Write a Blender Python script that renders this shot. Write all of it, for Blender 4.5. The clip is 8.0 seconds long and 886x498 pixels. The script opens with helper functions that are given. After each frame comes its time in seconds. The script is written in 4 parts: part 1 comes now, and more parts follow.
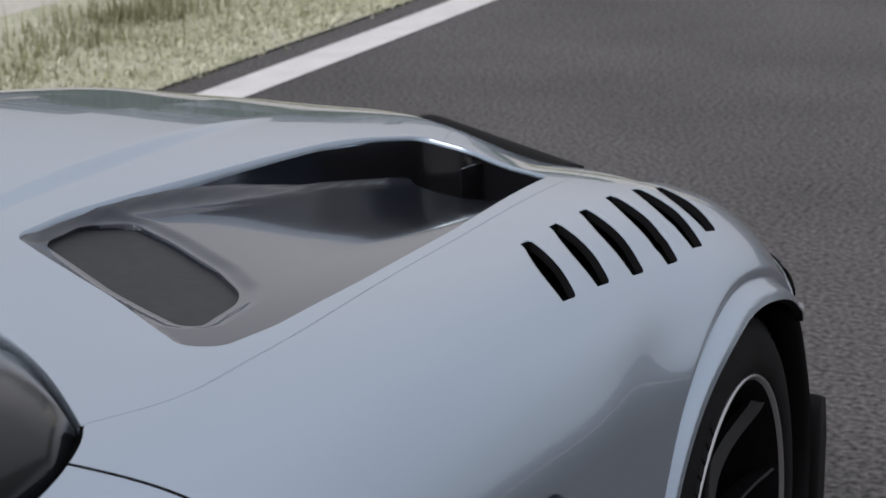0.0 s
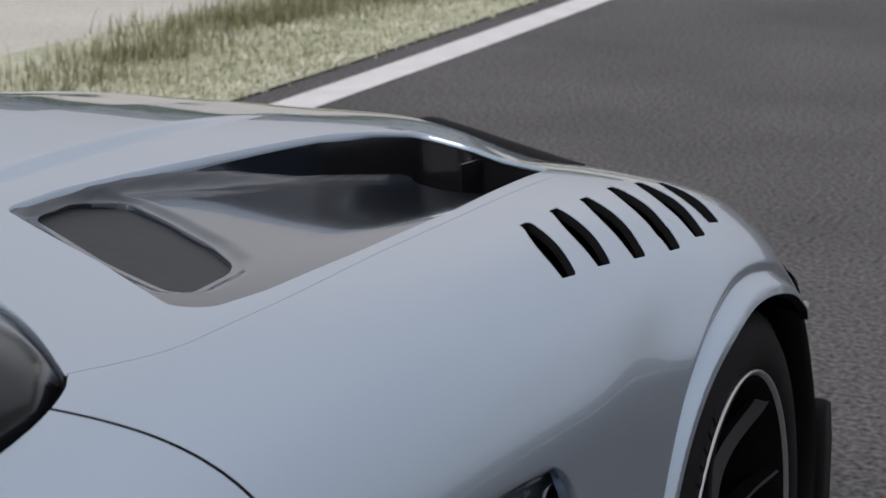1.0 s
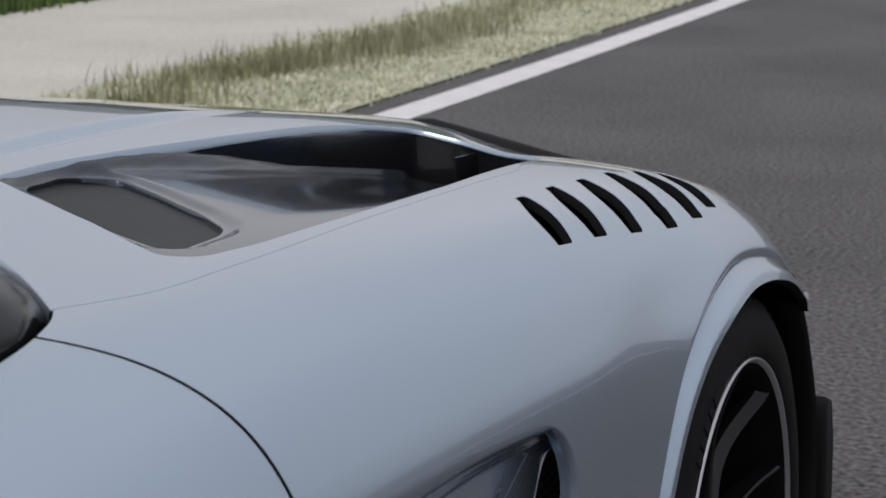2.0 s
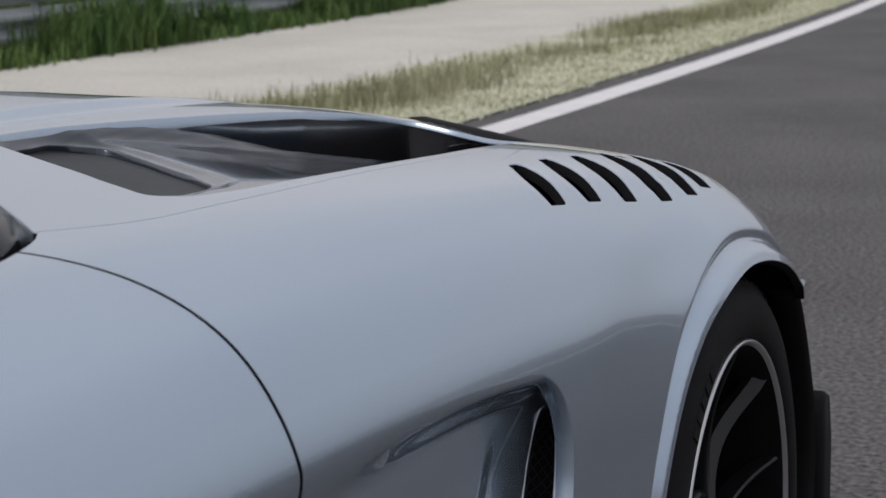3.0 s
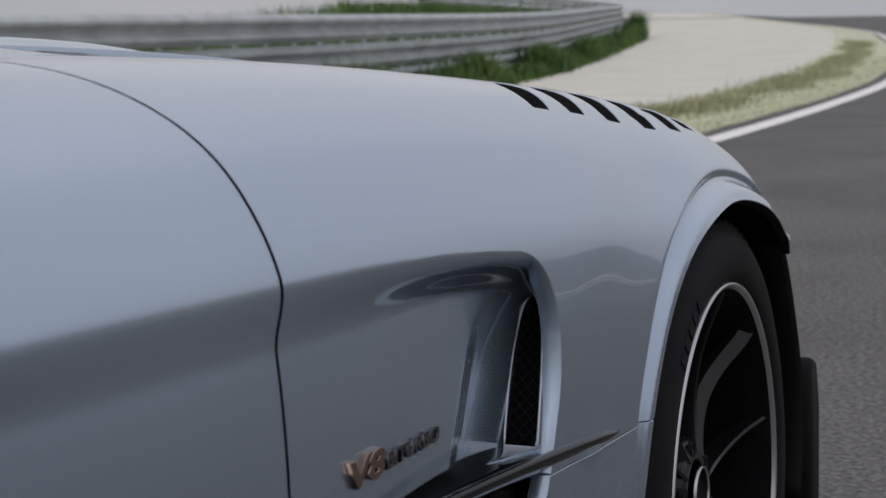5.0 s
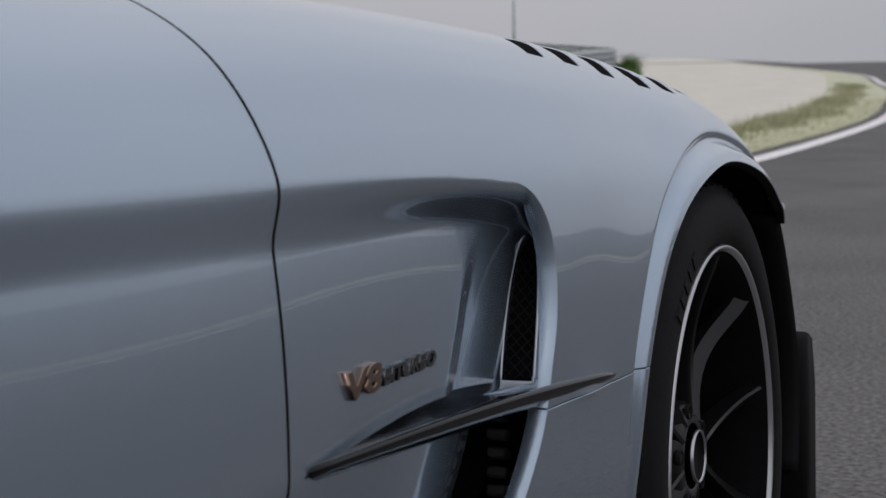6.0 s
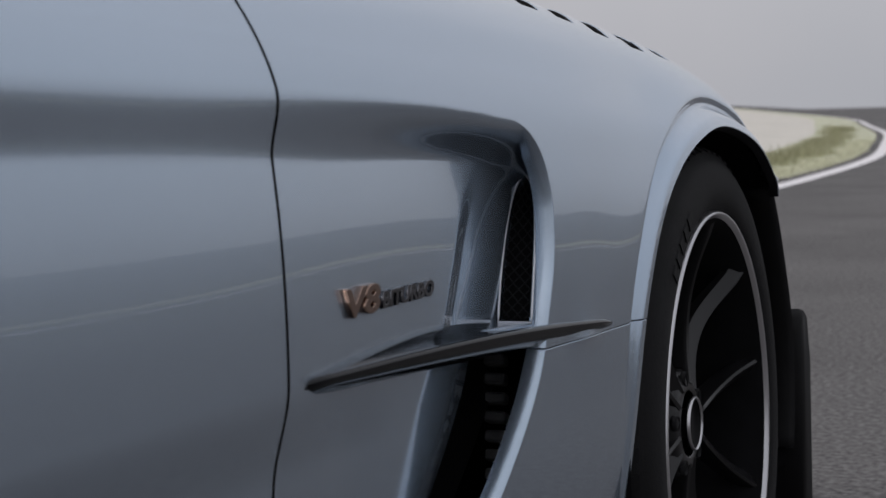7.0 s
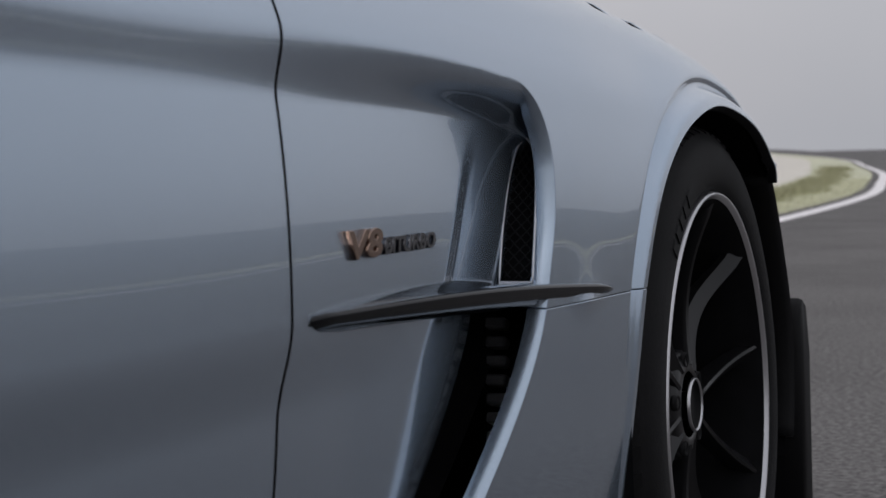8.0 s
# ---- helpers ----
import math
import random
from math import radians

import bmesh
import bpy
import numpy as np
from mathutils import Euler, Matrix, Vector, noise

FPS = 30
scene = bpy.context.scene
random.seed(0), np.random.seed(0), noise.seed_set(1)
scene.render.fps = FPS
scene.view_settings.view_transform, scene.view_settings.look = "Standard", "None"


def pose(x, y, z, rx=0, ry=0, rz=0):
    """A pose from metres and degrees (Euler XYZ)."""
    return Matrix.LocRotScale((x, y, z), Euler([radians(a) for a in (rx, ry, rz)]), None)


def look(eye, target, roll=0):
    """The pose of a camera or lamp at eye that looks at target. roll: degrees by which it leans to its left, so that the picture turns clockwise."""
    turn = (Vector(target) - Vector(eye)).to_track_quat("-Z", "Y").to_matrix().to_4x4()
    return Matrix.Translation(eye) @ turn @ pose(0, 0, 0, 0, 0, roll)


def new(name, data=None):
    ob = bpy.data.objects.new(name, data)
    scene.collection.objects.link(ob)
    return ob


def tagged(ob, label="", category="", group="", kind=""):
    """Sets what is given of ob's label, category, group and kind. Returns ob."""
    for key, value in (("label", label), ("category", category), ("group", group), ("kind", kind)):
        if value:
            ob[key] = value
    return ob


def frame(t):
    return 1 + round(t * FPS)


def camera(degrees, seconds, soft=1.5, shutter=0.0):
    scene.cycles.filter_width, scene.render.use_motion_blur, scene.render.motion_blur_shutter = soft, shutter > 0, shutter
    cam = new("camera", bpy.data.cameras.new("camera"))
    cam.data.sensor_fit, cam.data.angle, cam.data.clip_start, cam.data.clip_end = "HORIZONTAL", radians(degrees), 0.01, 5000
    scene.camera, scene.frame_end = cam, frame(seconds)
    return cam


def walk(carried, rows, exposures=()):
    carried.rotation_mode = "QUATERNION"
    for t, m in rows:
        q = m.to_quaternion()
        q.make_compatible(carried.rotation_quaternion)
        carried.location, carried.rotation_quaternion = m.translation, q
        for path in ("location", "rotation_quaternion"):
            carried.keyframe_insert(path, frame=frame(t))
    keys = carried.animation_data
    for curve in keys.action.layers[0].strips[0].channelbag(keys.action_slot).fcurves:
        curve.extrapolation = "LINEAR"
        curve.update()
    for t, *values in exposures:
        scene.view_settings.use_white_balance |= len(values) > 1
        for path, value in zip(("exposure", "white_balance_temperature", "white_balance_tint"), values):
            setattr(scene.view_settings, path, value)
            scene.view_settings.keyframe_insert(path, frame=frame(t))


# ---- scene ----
cam = camera(26.639, 8.0)
cam.data.dof.use_dof = True
cam.data.dof.focus_distance, cam.data.dof.aperture_fstop = 2.0, 15.0
PATH = [
    (0, (1.5045, -2.1840, 1.4435), (0.7386, -0.4277, 0.8703), -0.58),
    (0.5, (1.5036, -2.1746, 1.4054), (0.7337, -0.4127, 0.8549), -0.35),
    (1, (1.5053, -2.1699, 1.3488), (0.7288, -0.3994, 0.8368), -0.35),
    (1.5, (1.5046, -2.1677, 1.2944), (0.7259, -0.3878, 0.8192), -0.47),
    (3, (1.5051, -2.1648, 1.1246), (0.7258, -0.3591, 0.7608), -0.68),
    (3.5, (1.5004, -2.1607, 1.0686), (0.7248, -0.3466, 0.7408), -0.72),
    (4, (1.4916, -2.1535, 1.0089), (0.7236, -0.3300, 0.7174), -0.89),
    (5.5, (1.4960, -2.1719, 0.8620), (0.7370, -0.3343, 0.6447), -0.95),
    (6, (1.4969, -2.1783, 0.8106), (0.7402, -0.3368, 0.6202), -1.14),
    (6.5, (1.4959, -2.1834, 0.7628), (0.7424, -0.3381, 0.5981), -1.31),
    (7, (1.4930, -2.1900, 0.7153), (0.7454, -0.3402, 0.5756), -1.44),
    (7.5, (1.4912, -2.1943, 0.6738), (0.7457, -0.3422, 0.5573), -1.43),
    (8, (1.4912, -2.2023, 0.6416), (0.7472, -0.3482, 0.5477), -1.54),
]
walk(cam, [(t, look(eye, target, roll)) for t, eye, target, roll in PATH])

# ---------------------------------------------------------------- light
world = bpy.data.worlds.new("overcast_sky")
scene.world = world
world.use_nodes = True
wn, wl = world.node_tree.nodes, world.node_tree.links
wn.clear()
w_sky = wn.new("ShaderNodeTexSky")
w_sky.sky_type = "NISHITA"
w_sky.sun_disc = False
w_sky.sun_elevation, w_sky.sun_rotation = radians(48), radians(200)
w_sky.air_density, w_sky.dust_density, w_sky.ozone_density = 1.0, 6.0, 1.5
w_hsv = wn.new("ShaderNodeHueSaturation")
w_hsv.inputs["Saturation"].default_value = 0.22
w_coord = wn.new("ShaderNodeTexCoord")
w_noise = wn.new("ShaderNodeTexNoise")
w_noise.inputs["Scale"].default_value, w_noise.inputs["Detail"].default_value = 3.0, 5.0
w_ramp = wn.new("ShaderNodeMapRange")
w_ramp.inputs["From Min"].default_value, w_ramp.inputs["From Max"].default_value = 0.3, 0.7
w_ramp.inputs["To Min"].default_value, w_ramp.inputs["To Max"].default_value = 0.0, 1.0
w_cloud = wn.new("ShaderNodeMix")
w_cloud.data_type = "RGBA"
w_cloud.inputs[6].default_value, w_cloud.inputs[7].default_value = (4.3, 4.45, 4.9, 1), (5.2, 5.15, 5.5, 1)
w_mix = wn.new("ShaderNodeMix")
w_mix.data_type = "RGBA"
w_mix.inputs[0].default_value = 0.8
w_bg = wn.new("ShaderNodeBackground")
w_bg.inputs["Strength"].default_value = 0.125
w_out = wn.new("ShaderNodeOutputWorld")
wl.new(w_sky.outputs[0], w_hsv.inputs["Color"])
wl.new(w_coord.outputs["Generated"], w_noise.inputs["Vector"])
wl.new(w_noise.outputs["Fac"], w_ramp.inputs["Value"])
wl.new(w_ramp.outputs[0], w_cloud.inputs[0])
wl.new(w_hsv.outputs[0], w_mix.inputs[6])
wl.new(w_cloud.outputs[2], w_mix.inputs[7])
w_xyz = wn.new("ShaderNodeSeparateXYZ")
w_grad = wn.new("ShaderNodeMapRange")
w_grad.inputs["From Min"].default_value, w_grad.inputs["From Max"].default_value = 0.0, 0.75
w_grad.inputs["To Min"].default_value, w_grad.inputs["To Max"].default_value = 0.86, 1.2
w_scale = wn.new("ShaderNodeVectorMath")
w_scale.operation = "SCALE"
wl.new(w_coord.outputs["Generated"], w_xyz.inputs[0])
wl.new(w_xyz.outputs["Z"], w_grad.inputs["Value"])
wl.new(w_mix.outputs[2], w_scale.inputs[0])
wl.new(w_grad.outputs[0], w_scale.inputs["Scale"])
wl.new(w_scale.outputs[0], w_bg.inputs["Color"])
wl.new(w_bg.outputs[0], w_out.inputs["Surface"])

sun_data = bpy.data.lights.new("sun", "SUN")
sun_data.energy, sun_data.angle, sun_data.color = 1.0, radians(25), (1.0, 0.96, 0.9)
sun = new("sun", sun_data)
sun.matrix_world = look((0, 0, 30), (6, 18, 0))


# ---------------------------------------------------------------- materials
def material(name, color, rough=0.5, metal=0.0, coat=0.0, spec=0.5, vary=0.0, vary_scale=8.0, fine=0.0, fine_scale=120.0,
             bump=0.0, bump_scale=150.0, second=None, per_object=0.0):
    mat = bpy.data.materials.new(name)
    mat.use_nodes = True
    nt = mat.node_tree
    p = nt.nodes["Principled BSDF"]
    p.inputs["Base Color"].default_value = (*color, 1)
    p.inputs["Roughness"].default_value = rough
    p.inputs["Metallic"].default_value = metal
    p.inputs["Coat Weight"].default_value = coat
    p.inputs["Coat Roughness"].default_value = 0.03
    p.inputs["Specular IOR Level"].default_value = spec
    coord = nt.nodes.new("ShaderNodeTexCoord")
    socket = None

    def noise_node(scale, detail=4.0):
        n = nt.nodes.new("ShaderNodeTexNoise")
        n.inputs["Scale"].default_value, n.inputs["Detail"].default_value = scale, detail
        nt.links.new(coord.outputs["Object"], n.inputs["Vector"])
        return n.outputs["Fac"]

    def mixed(fac, a, b):
        m = nt.nodes.new("ShaderNodeMix")
        m.data_type = "RGBA"
        nt.links.new(fac, m.inputs[0])
        for s, v in ((m.inputs[6], a), (m.inputs[7], b)):
            if isinstance(v, tuple):
                s.default_value = (*v, 1)
            else:
                nt.links.new(v, s)
        return m.outputs[2]

    def ranged(v, lo, hi):
        r = nt.nodes.new("ShaderNodeMapRange")
        r.inputs["From Min"].default_value, r.inputs["From Max"].default_value = lo, hi
        nt.links.new(v, r.inputs["Value"])
        return r.outputs[0]

    if vary:
        other = second or tuple(c * (1 - vary) for c in color)
        socket = mixed(ranged(noise_node(vary_scale), 0.35, 0.65), color, other)
    if fine:
        base = socket if socket is not None else color
        f = ranged(noise_node(fine_scale, 6.0), 0.25, 0.75)
        dark = nt.nodes.new("ShaderNodeHueSaturation")
        m = nt.nodes.new("ShaderNodeMapRange")
        m.inputs["To Min"].default_value, m.inputs["To Max"].default_value = 1 - fine, 1 + fine
        nt.links.new(f, m.inputs["Value"])
        nt.links.new(m.outputs[0], dark.inputs["Value"])
        if isinstance(base, tuple):
            dark.inputs["Color"].default_value = (*base, 1)
        else:
            nt.links.new(base, dark.inputs["Color"])
        socket = dark.outputs[0]
    if per_object:
        info = nt.nodes.new("ShaderNodeNewGeometry")
        hs = nt.nodes.new("ShaderNodeHueSaturation")
        m = nt.nodes.new("ShaderNodeMapRange")
        m.inputs["To Min"].default_value, m.inputs["To Max"].default_value = 1 - per_object, 1 + per_object
        nt.links.new(info.outputs["Random Per Island"], m.inputs["Value"])
        nt.links.new(m.outputs[0], hs.inputs["Value"])
        if socket is not None:
            nt.links.new(socket, hs.inputs["Color"])
        else:
            hs.inputs["Color"].default_value = (*color, 1)
        socket = hs.outputs[0]
    if socket is not None:
        nt.links.new(socket, p.inputs["Base Color"])
    if bump:
        b = nt.nodes.new("ShaderNodeBump")
        b.inputs["Strength"].default_value, b.inputs["Distance"].default_value = bump, 0.004
        nt.links.new(noise_node(bump_scale, 6.0), b.inputs["Height"])
        nt.links.new(b.outputs[0], p.inputs["Normal"])
    return mat


PAINT = material("silver_paint", (0.435, 0.525, 0.635), 0.27, 0.8, 1.0, 0.5, 0.04, 2.0, 0.03, 1500.0)
BLACK = material("black_gloss_plastic", (0.012, 0.012, 0.014), 0.22, 0.0, 0.3)
MATT = material("black_matt_plastic", (0.007, 0.007, 0.008), 0.7, 0.0, 0.0, 0.22, 0.3, 20.0)
# VOID: black of the liners, also painted shade in joints and openings
VOID = material("dark_inner_liner", (0.006, 0.006, 0.007), 0.9, 0.0, 0.0, 0.1, 0.3, 30.0)
CARBON = material("dark_tinted_fin", (0.012, 0.014, 0.019), 0.2, 0.0, 0.05, 0.28)
DARKGLOSS = material("dark_gloss_lacquer", (0.030, 0.038, 0.054), 0.12, 0.40, 0.6, 0.5, 0.15, 3.0)
GRILLE = material("dark_mesh", (0.035, 0.038, 0.043), 0.6, 0.2, 0.0, 0.4, 0.2, 60.0, 0.3, 900.0)
RUBBER = material("tyre_rubber", (0.0065, 0.0065, 0.0075), 0.7, 0.0, 0.0, 0.22, 0.35, 18.0, 0.25, 300.0, 0.25, 500.0)
RIM = material("black_forged_rim", (0.008, 0.008, 0.009), 0.30, 0.0, 0.06, 0.35)
CHROME = material("bright_machined_edge", (0.55, 0.55, 0.57), 0.28, 1.0)
RIB = material("grey_ribbed_plastic", (0.11, 0.11, 0.115), 0.5, 0.0, 0.0, 0.5, 0.2, 40.0)
BLADE = material("black_lacquer", (0.006, 0.007, 0.009), 0.10, 0.0, 0.0, 0.3)
BADGE = material("bronze_chrome", (0.36, 0.25, 0.20), 0.18, 1.0)
BADGE_DARK = material("black_chrome", (0.13, 0.13, 0.14), 0.2, 1.0)
STEEL = material("brake_disc_steel", (0.16, 0.16, 0.165), 0.4, 0.9, 0, 0.5, 0.3, 30.0)
GLASS = material("dark_windscreen_glass", (0.012, 0.013, 0.015), 0.14, 0.0, 0.0, 0.22)
ASPHALT = material("asphalt", (0.099, 0.0945, 0.096), 0.88, 0.0, 0.0, 0.3, 0.25, 0.9, 0.95, 60.0, 0.14, 90.0)
WHITE = material("road_marking_paint", (0.70, 0.68, 0.70), 0.6, 0.0, 0.0, 0.4, 0.12, 6.0, 0.12, 150.0, 0.3, 200.0)
GRAVEL = material("pale_gravel_grass", (0.50, 0.495, 0.40), 0.95, 0.0, 0.0, 0.2, 0.3, 2.0, 0.45, 60.0, 0.9, 60.0, (0.36, 0.37, 0.26))
SAND = material("pale_sand", (0.54, 0.515, 0.475), 0.95, 0.0, 0.0, 0.2, 0.12, 0.9, 0.2, 40.0, 0.6, 40.0)
STRAW = material("pale_straw", (0.62, 0.61, 0.49), 0.9, 0, 0, 0.2, 0.35, 5.0, 0, 1, 0, 1, (0.42, 0.43, 0.29), 0.35)
GRASS = material("dry_grass", (0.22, 0.225, 0.125), 0.85, 0.0, 0.0, 0.2, 0.4, 3.0, 0, 1, 0, 1, (0.36, 0.35, 0.24), 0.35)
HEDGE = material("green_weeds", (0.065, 0.125, 0.038), 0.8, 0.0, 0.0, 0.2, 0.4, 1.5, 0, 1, 0, 1, (0.10, 0.15, 0.045), 0.45)
MEADOW = material("far_meadow", (0.10, 0.135, 0.05), 0.95, 0.0, 0.0, 0.2, 0.4, 0.3, 0.35, 8.0, 0.8, 12.0, (0.15, 0.17, 0.07))
ZINC = material("galvanised_steel", (0.46, 0.49, 0.51), 0.55, 0.3, 0.0, 0.5, 0.25, 2.5, 0.15, 60.0)


# ---------------------------------------------------------------- helpers
def mesh_of(name, verts, faces, mat, normals=None, smooth=True):
    me = bpy.data.meshes.new(name)
    me.from_pydata([tuple(v) for v in verts], [], [tuple(f) for f in faces])
    me.materials.append(mat)
    if smooth:
        me.polygons.foreach_set("use_smooth", [True] * len(me.polygons))
    me.update()
    if normals is not None:
        me.normals_split_custom_set_from_vertices([tuple(n) for n in normals])
    return me


def piece(name, verts, faces, mat, parent=None, label="", normals=None, smooth=True):
    ob = new(name, mesh_of(name, verts, faces, mat, normals, smooth))
    ob.parent = parent
    if label:
        tagged(ob, label)
    return ob


def part(name, bm, mat, parent=None, label="", smooth=False):
    me = bpy.data.meshes.new(name)
    bm.to_mesh(me)
    bm.free()
    me.materials.append(mat)
    if smooth:
        me.polygons.foreach_set("use_smooth", [True] * len(me.polygons))
    ob = new(name, me)
    ob.parent = parent
    if label:
        tagged(ob, label)
    return ob


def thing(name, label, category, group="", m=None):
    ob = tagged(new(name), label, category, group)
    if m is not None:
        ob.matrix_world = m
    return ob


def spline(xs, ys):
    """Natural cubic spline through the stations xs; returns a function of an array."""
    xs, ys = np.array(xs, float), np.array(ys, float)
    n, h = len(xs), np.diff(xs)
    a, b = np.zeros((n, n)), np.zeros((n, *ys.shape[1:]))
    a[0, 0] = a[-1, -1] = 1
    for i in range(1, n - 1):
        a[i, i - 1], a[i, i], a[i, i + 1] = h[i - 1], 2 * (h[i - 1] + h[i]), h[i]
        b[i] = 6 * ((ys[i + 1] - ys[i]) / h[i] - (ys[i] - ys[i - 1]) / h[i - 1])
    m = np.linalg.solve(a, b)

    def run(x):
        x = np.asarray(x, float)
        i = np.clip(np.searchsorted(xs, x) - 1, 0, n - 2)
        hh = h[i]
        l, r = xs[i + 1] - x, x - xs[i]
        if ys.ndim > 1:
            hh, l, r = hh[..., None], l[..., None], r[..., None]
        return (m[i] * l**3 + m[i + 1] * r**3) / (6 * hh) + (ys[i] / hh - m[i] * hh / 6) * l + (ys[i + 1] / hh - m[i + 1] * hh / 6) * r

    return run


def sm(x):
    x = np.clip(x, 0, 1)
    return x * x * (3 - 2 * x)


def smin(a, b, k):
    h = np.clip(0.5 + 0.5 * (b - a) / k, 0, 1)
    return b + (a - b) * h - k * h * (1 - h)


def clip(verts, tris, values, normals):
    """The part of a triangle mesh where values > 0, cut cleanly along 0."""
    inside = values > 0
    count = inside[tris].sum(1)
    faces = [tuple(t) for t in tris[count == 3]]
    vs, ns, cache = list(verts), list(normals), {}

    def cut(a, b):
        key = (min(a, b), max(a, b))
        if key not in cache:
            k = values[a] / (values[a] - values[b])
            cache[key] = len(vs)
            vs.append(verts[a] + (verts[b] - verts[a]) * k)
            n = normals[a] + (normals[b] - normals[a]) * k
            ns.append(n / (np.linalg.norm(n) + 1e-12))
        return cache[key]

    for t in tris[(count > 0) & (count < 3)]:
        poly = []
        for k in range(3):
            a, b = int(t[k]), int(t[(k + 1) % 3])
            if inside[a]:
                poly.append(a)
            if inside[a] != inside[b]:
                poly.append(cut(a, b))
        for k in range(1, len(poly) - 1):
            faces.append((poly[0], poly[k], poly[k + 1]))
    return packed(np.array(vs), np.array(faces, int).reshape(-1, 3), np.array(ns))


def packed(vs, faces, ns):
    used = np.unique(faces)
    index = np.full(len(vs), -1)
    index[used] = np.arange(len(used))
    return vs[used], index[faces], ns[used]


def flanged(vs, tris, ns, depth):
    depth = np.broadcast_to(depth(vs) if callable(depth) else depth, len(vs))
    """Adds a folded edge along the open border, turned in along the normal."""
    edges = np.concatenate([tris[:, [0, 1]], tris[:, [1, 2]], tris[:, [2, 0]]])
    key = np.sort(edges, 1)
    _, first, counts = np.unique(key, axis=0, return_index=True, return_counts=True)
    border = edges[first[counts == 1]]
    ids = np.unique(border)
    start = len(vs)
    index = {int(i): start + k for k, i in enumerate(ids)}
    r = 0.0012
    rows, norms, faces = [vs], [ns], list(map(tuple, tris))
    # outward direction in the surface at each border vertex
    out = np.zeros((len(vs), 3))
    for a, b in border:
        d = np.cross(vs[b] - vs[a], ns[a])
        out[a] += d
        out[b] += d
    out /= np.linalg.norm(out, axis=1, keepdims=True) + 1e-12
    n1 = ns[ids] * 0.5 + out[ids]
    n1 /= np.linalg.norm(n1, axis=1, keepdims=True)
    rows.append(vs[ids] + out[ids] * r * 0.7 - ns[ids] * r)
    norms.append(n1)
    rows.append(vs[ids] + out[ids] * r * 0.7 - ns[ids] * depth[ids][:, None])
    norms.append(out[ids])
    m = len(ids)
    for a, b in border:
        a1, b1 = index[int(a)], index[int(b)]
        for p, q, p2, q2 in ((a, b, a1, b1), (a1, b1, a1 + m, b1 + m)):
            faces += [(p, p2, q), (q, p2, q2)]
    return np.concatenate(rows), faces, np.concatenate(norms)


def lathe(profile, segments=96, axis="x"):
    """Verts and faces of a profile (offset along the axis, radius) turned round the x axis."""
    vs, fs, n = [], [], len(profile)
    for s in range(segments):
        a = 2 * math.pi * s / segments
        vs += [(o, r * math.cos(a), r * math.sin(a)) for o, r in profile]
    for s in range(segments):
        for k in range(n - 1):
            a, b = s * n + k, ((s + 1) % segments) * n + k
            fs.append((a, b, b + 1, a + 1))
    return vs, fs


def loft(sections, closed=True, caps=True):
    """Skin over sections of equal length."""
    n, vs, fs = len(sections[0]), [], []
    for s in sections:
        vs += [tuple(p) for p in s]
    for i in range(len(sections) - 1):
        for k in range(n if closed else n - 1):
            a, b = i * n + k, i * n + (k + 1) % n
            fs.append((a, b, b + n, a + n))
    if caps and closed:
        fs += [tuple(range(n))[::-1], tuple(range((len(sections) - 1) * n, len(sections) * n))]
    return vs, fs


# ---------------------------------------------------------------- ground
def rise(x, y):
    """The land climbs gently beyond the far bend, on the inside of the track."""
    x, y = np.asarray(x, float), np.asarray(y, float)
    u = np.clip(-x - 3.0, 0, 24)
    return 0.0021 * u * u * sm((y - 14) / 34) * sm((175 - y) / 70)


# The outer edge of the painted line, and the foot of the crash barrier, by even steps along the way.
EDGE = spline(range(12), [(-2.05, -60), (-2.1, -20), (-2.12, 0), (-2.05, 6), (-2.12, 12), (-2.36, 18), (-2.95, 25.5), (-4.25, 35), (-6.4, 49), (-10.0, 68), (-16.2, 92), (-30, 113)])
RAIL = spline(range(12), [(-6.5, -40), (-6.6, -10), (-6.7, 2), (-6.9, 9), (-7.15, 15), (-7.9, 21), (-9.3, 28.5), (-11.6, 38.5), (-14.2, 49.5), (-16.8, 58), (-21, 62), (-26, 62)])


def edge_line(offset, step=0.02, curve=None):
    s = np.arange(0, 11 + 1e-6, step)
    p = (curve or EDGE)(s)
    d = np.gradient(p, axis=0)
    d /= np.linalg.norm(d, axis=1, keepdims=True)
    n = np.stack([-d[:, 1], d[:, 0]], 1)
    return p + n * offset


def ribbon(name, inner, outer, z, mat, columns=1, first=None, second=None):
    a, b = edge_line(inner, curve=first), edge_line(outer, curve=second)
    vs, fs, c = [], [], columns + 1
    for p, q in zip(a, b):
        for k in range(c):
            r = p + (q - p) * k / columns
            vs.append((r[0], r[1], float(rise(r[0], r[1])) + z))
    for i in range(len(a) - 1):
        for k in range(columns):
            j = i * c + k
            fs.append((j, j + c, j + c + 1, j + 1))
    return piece(name, vs, fs, mat)


def grid_steps(lo, hi, near, step, grow):
    out, v, s = [near], near, step
    while v < hi:
        v, s = v + s, s * grow
        out.append(min(v, hi))
    v, s = near, step
    while v > lo:
        v, s = v - s, s * grow
        out.insert(0, max(v, lo))
    return np.array(out)


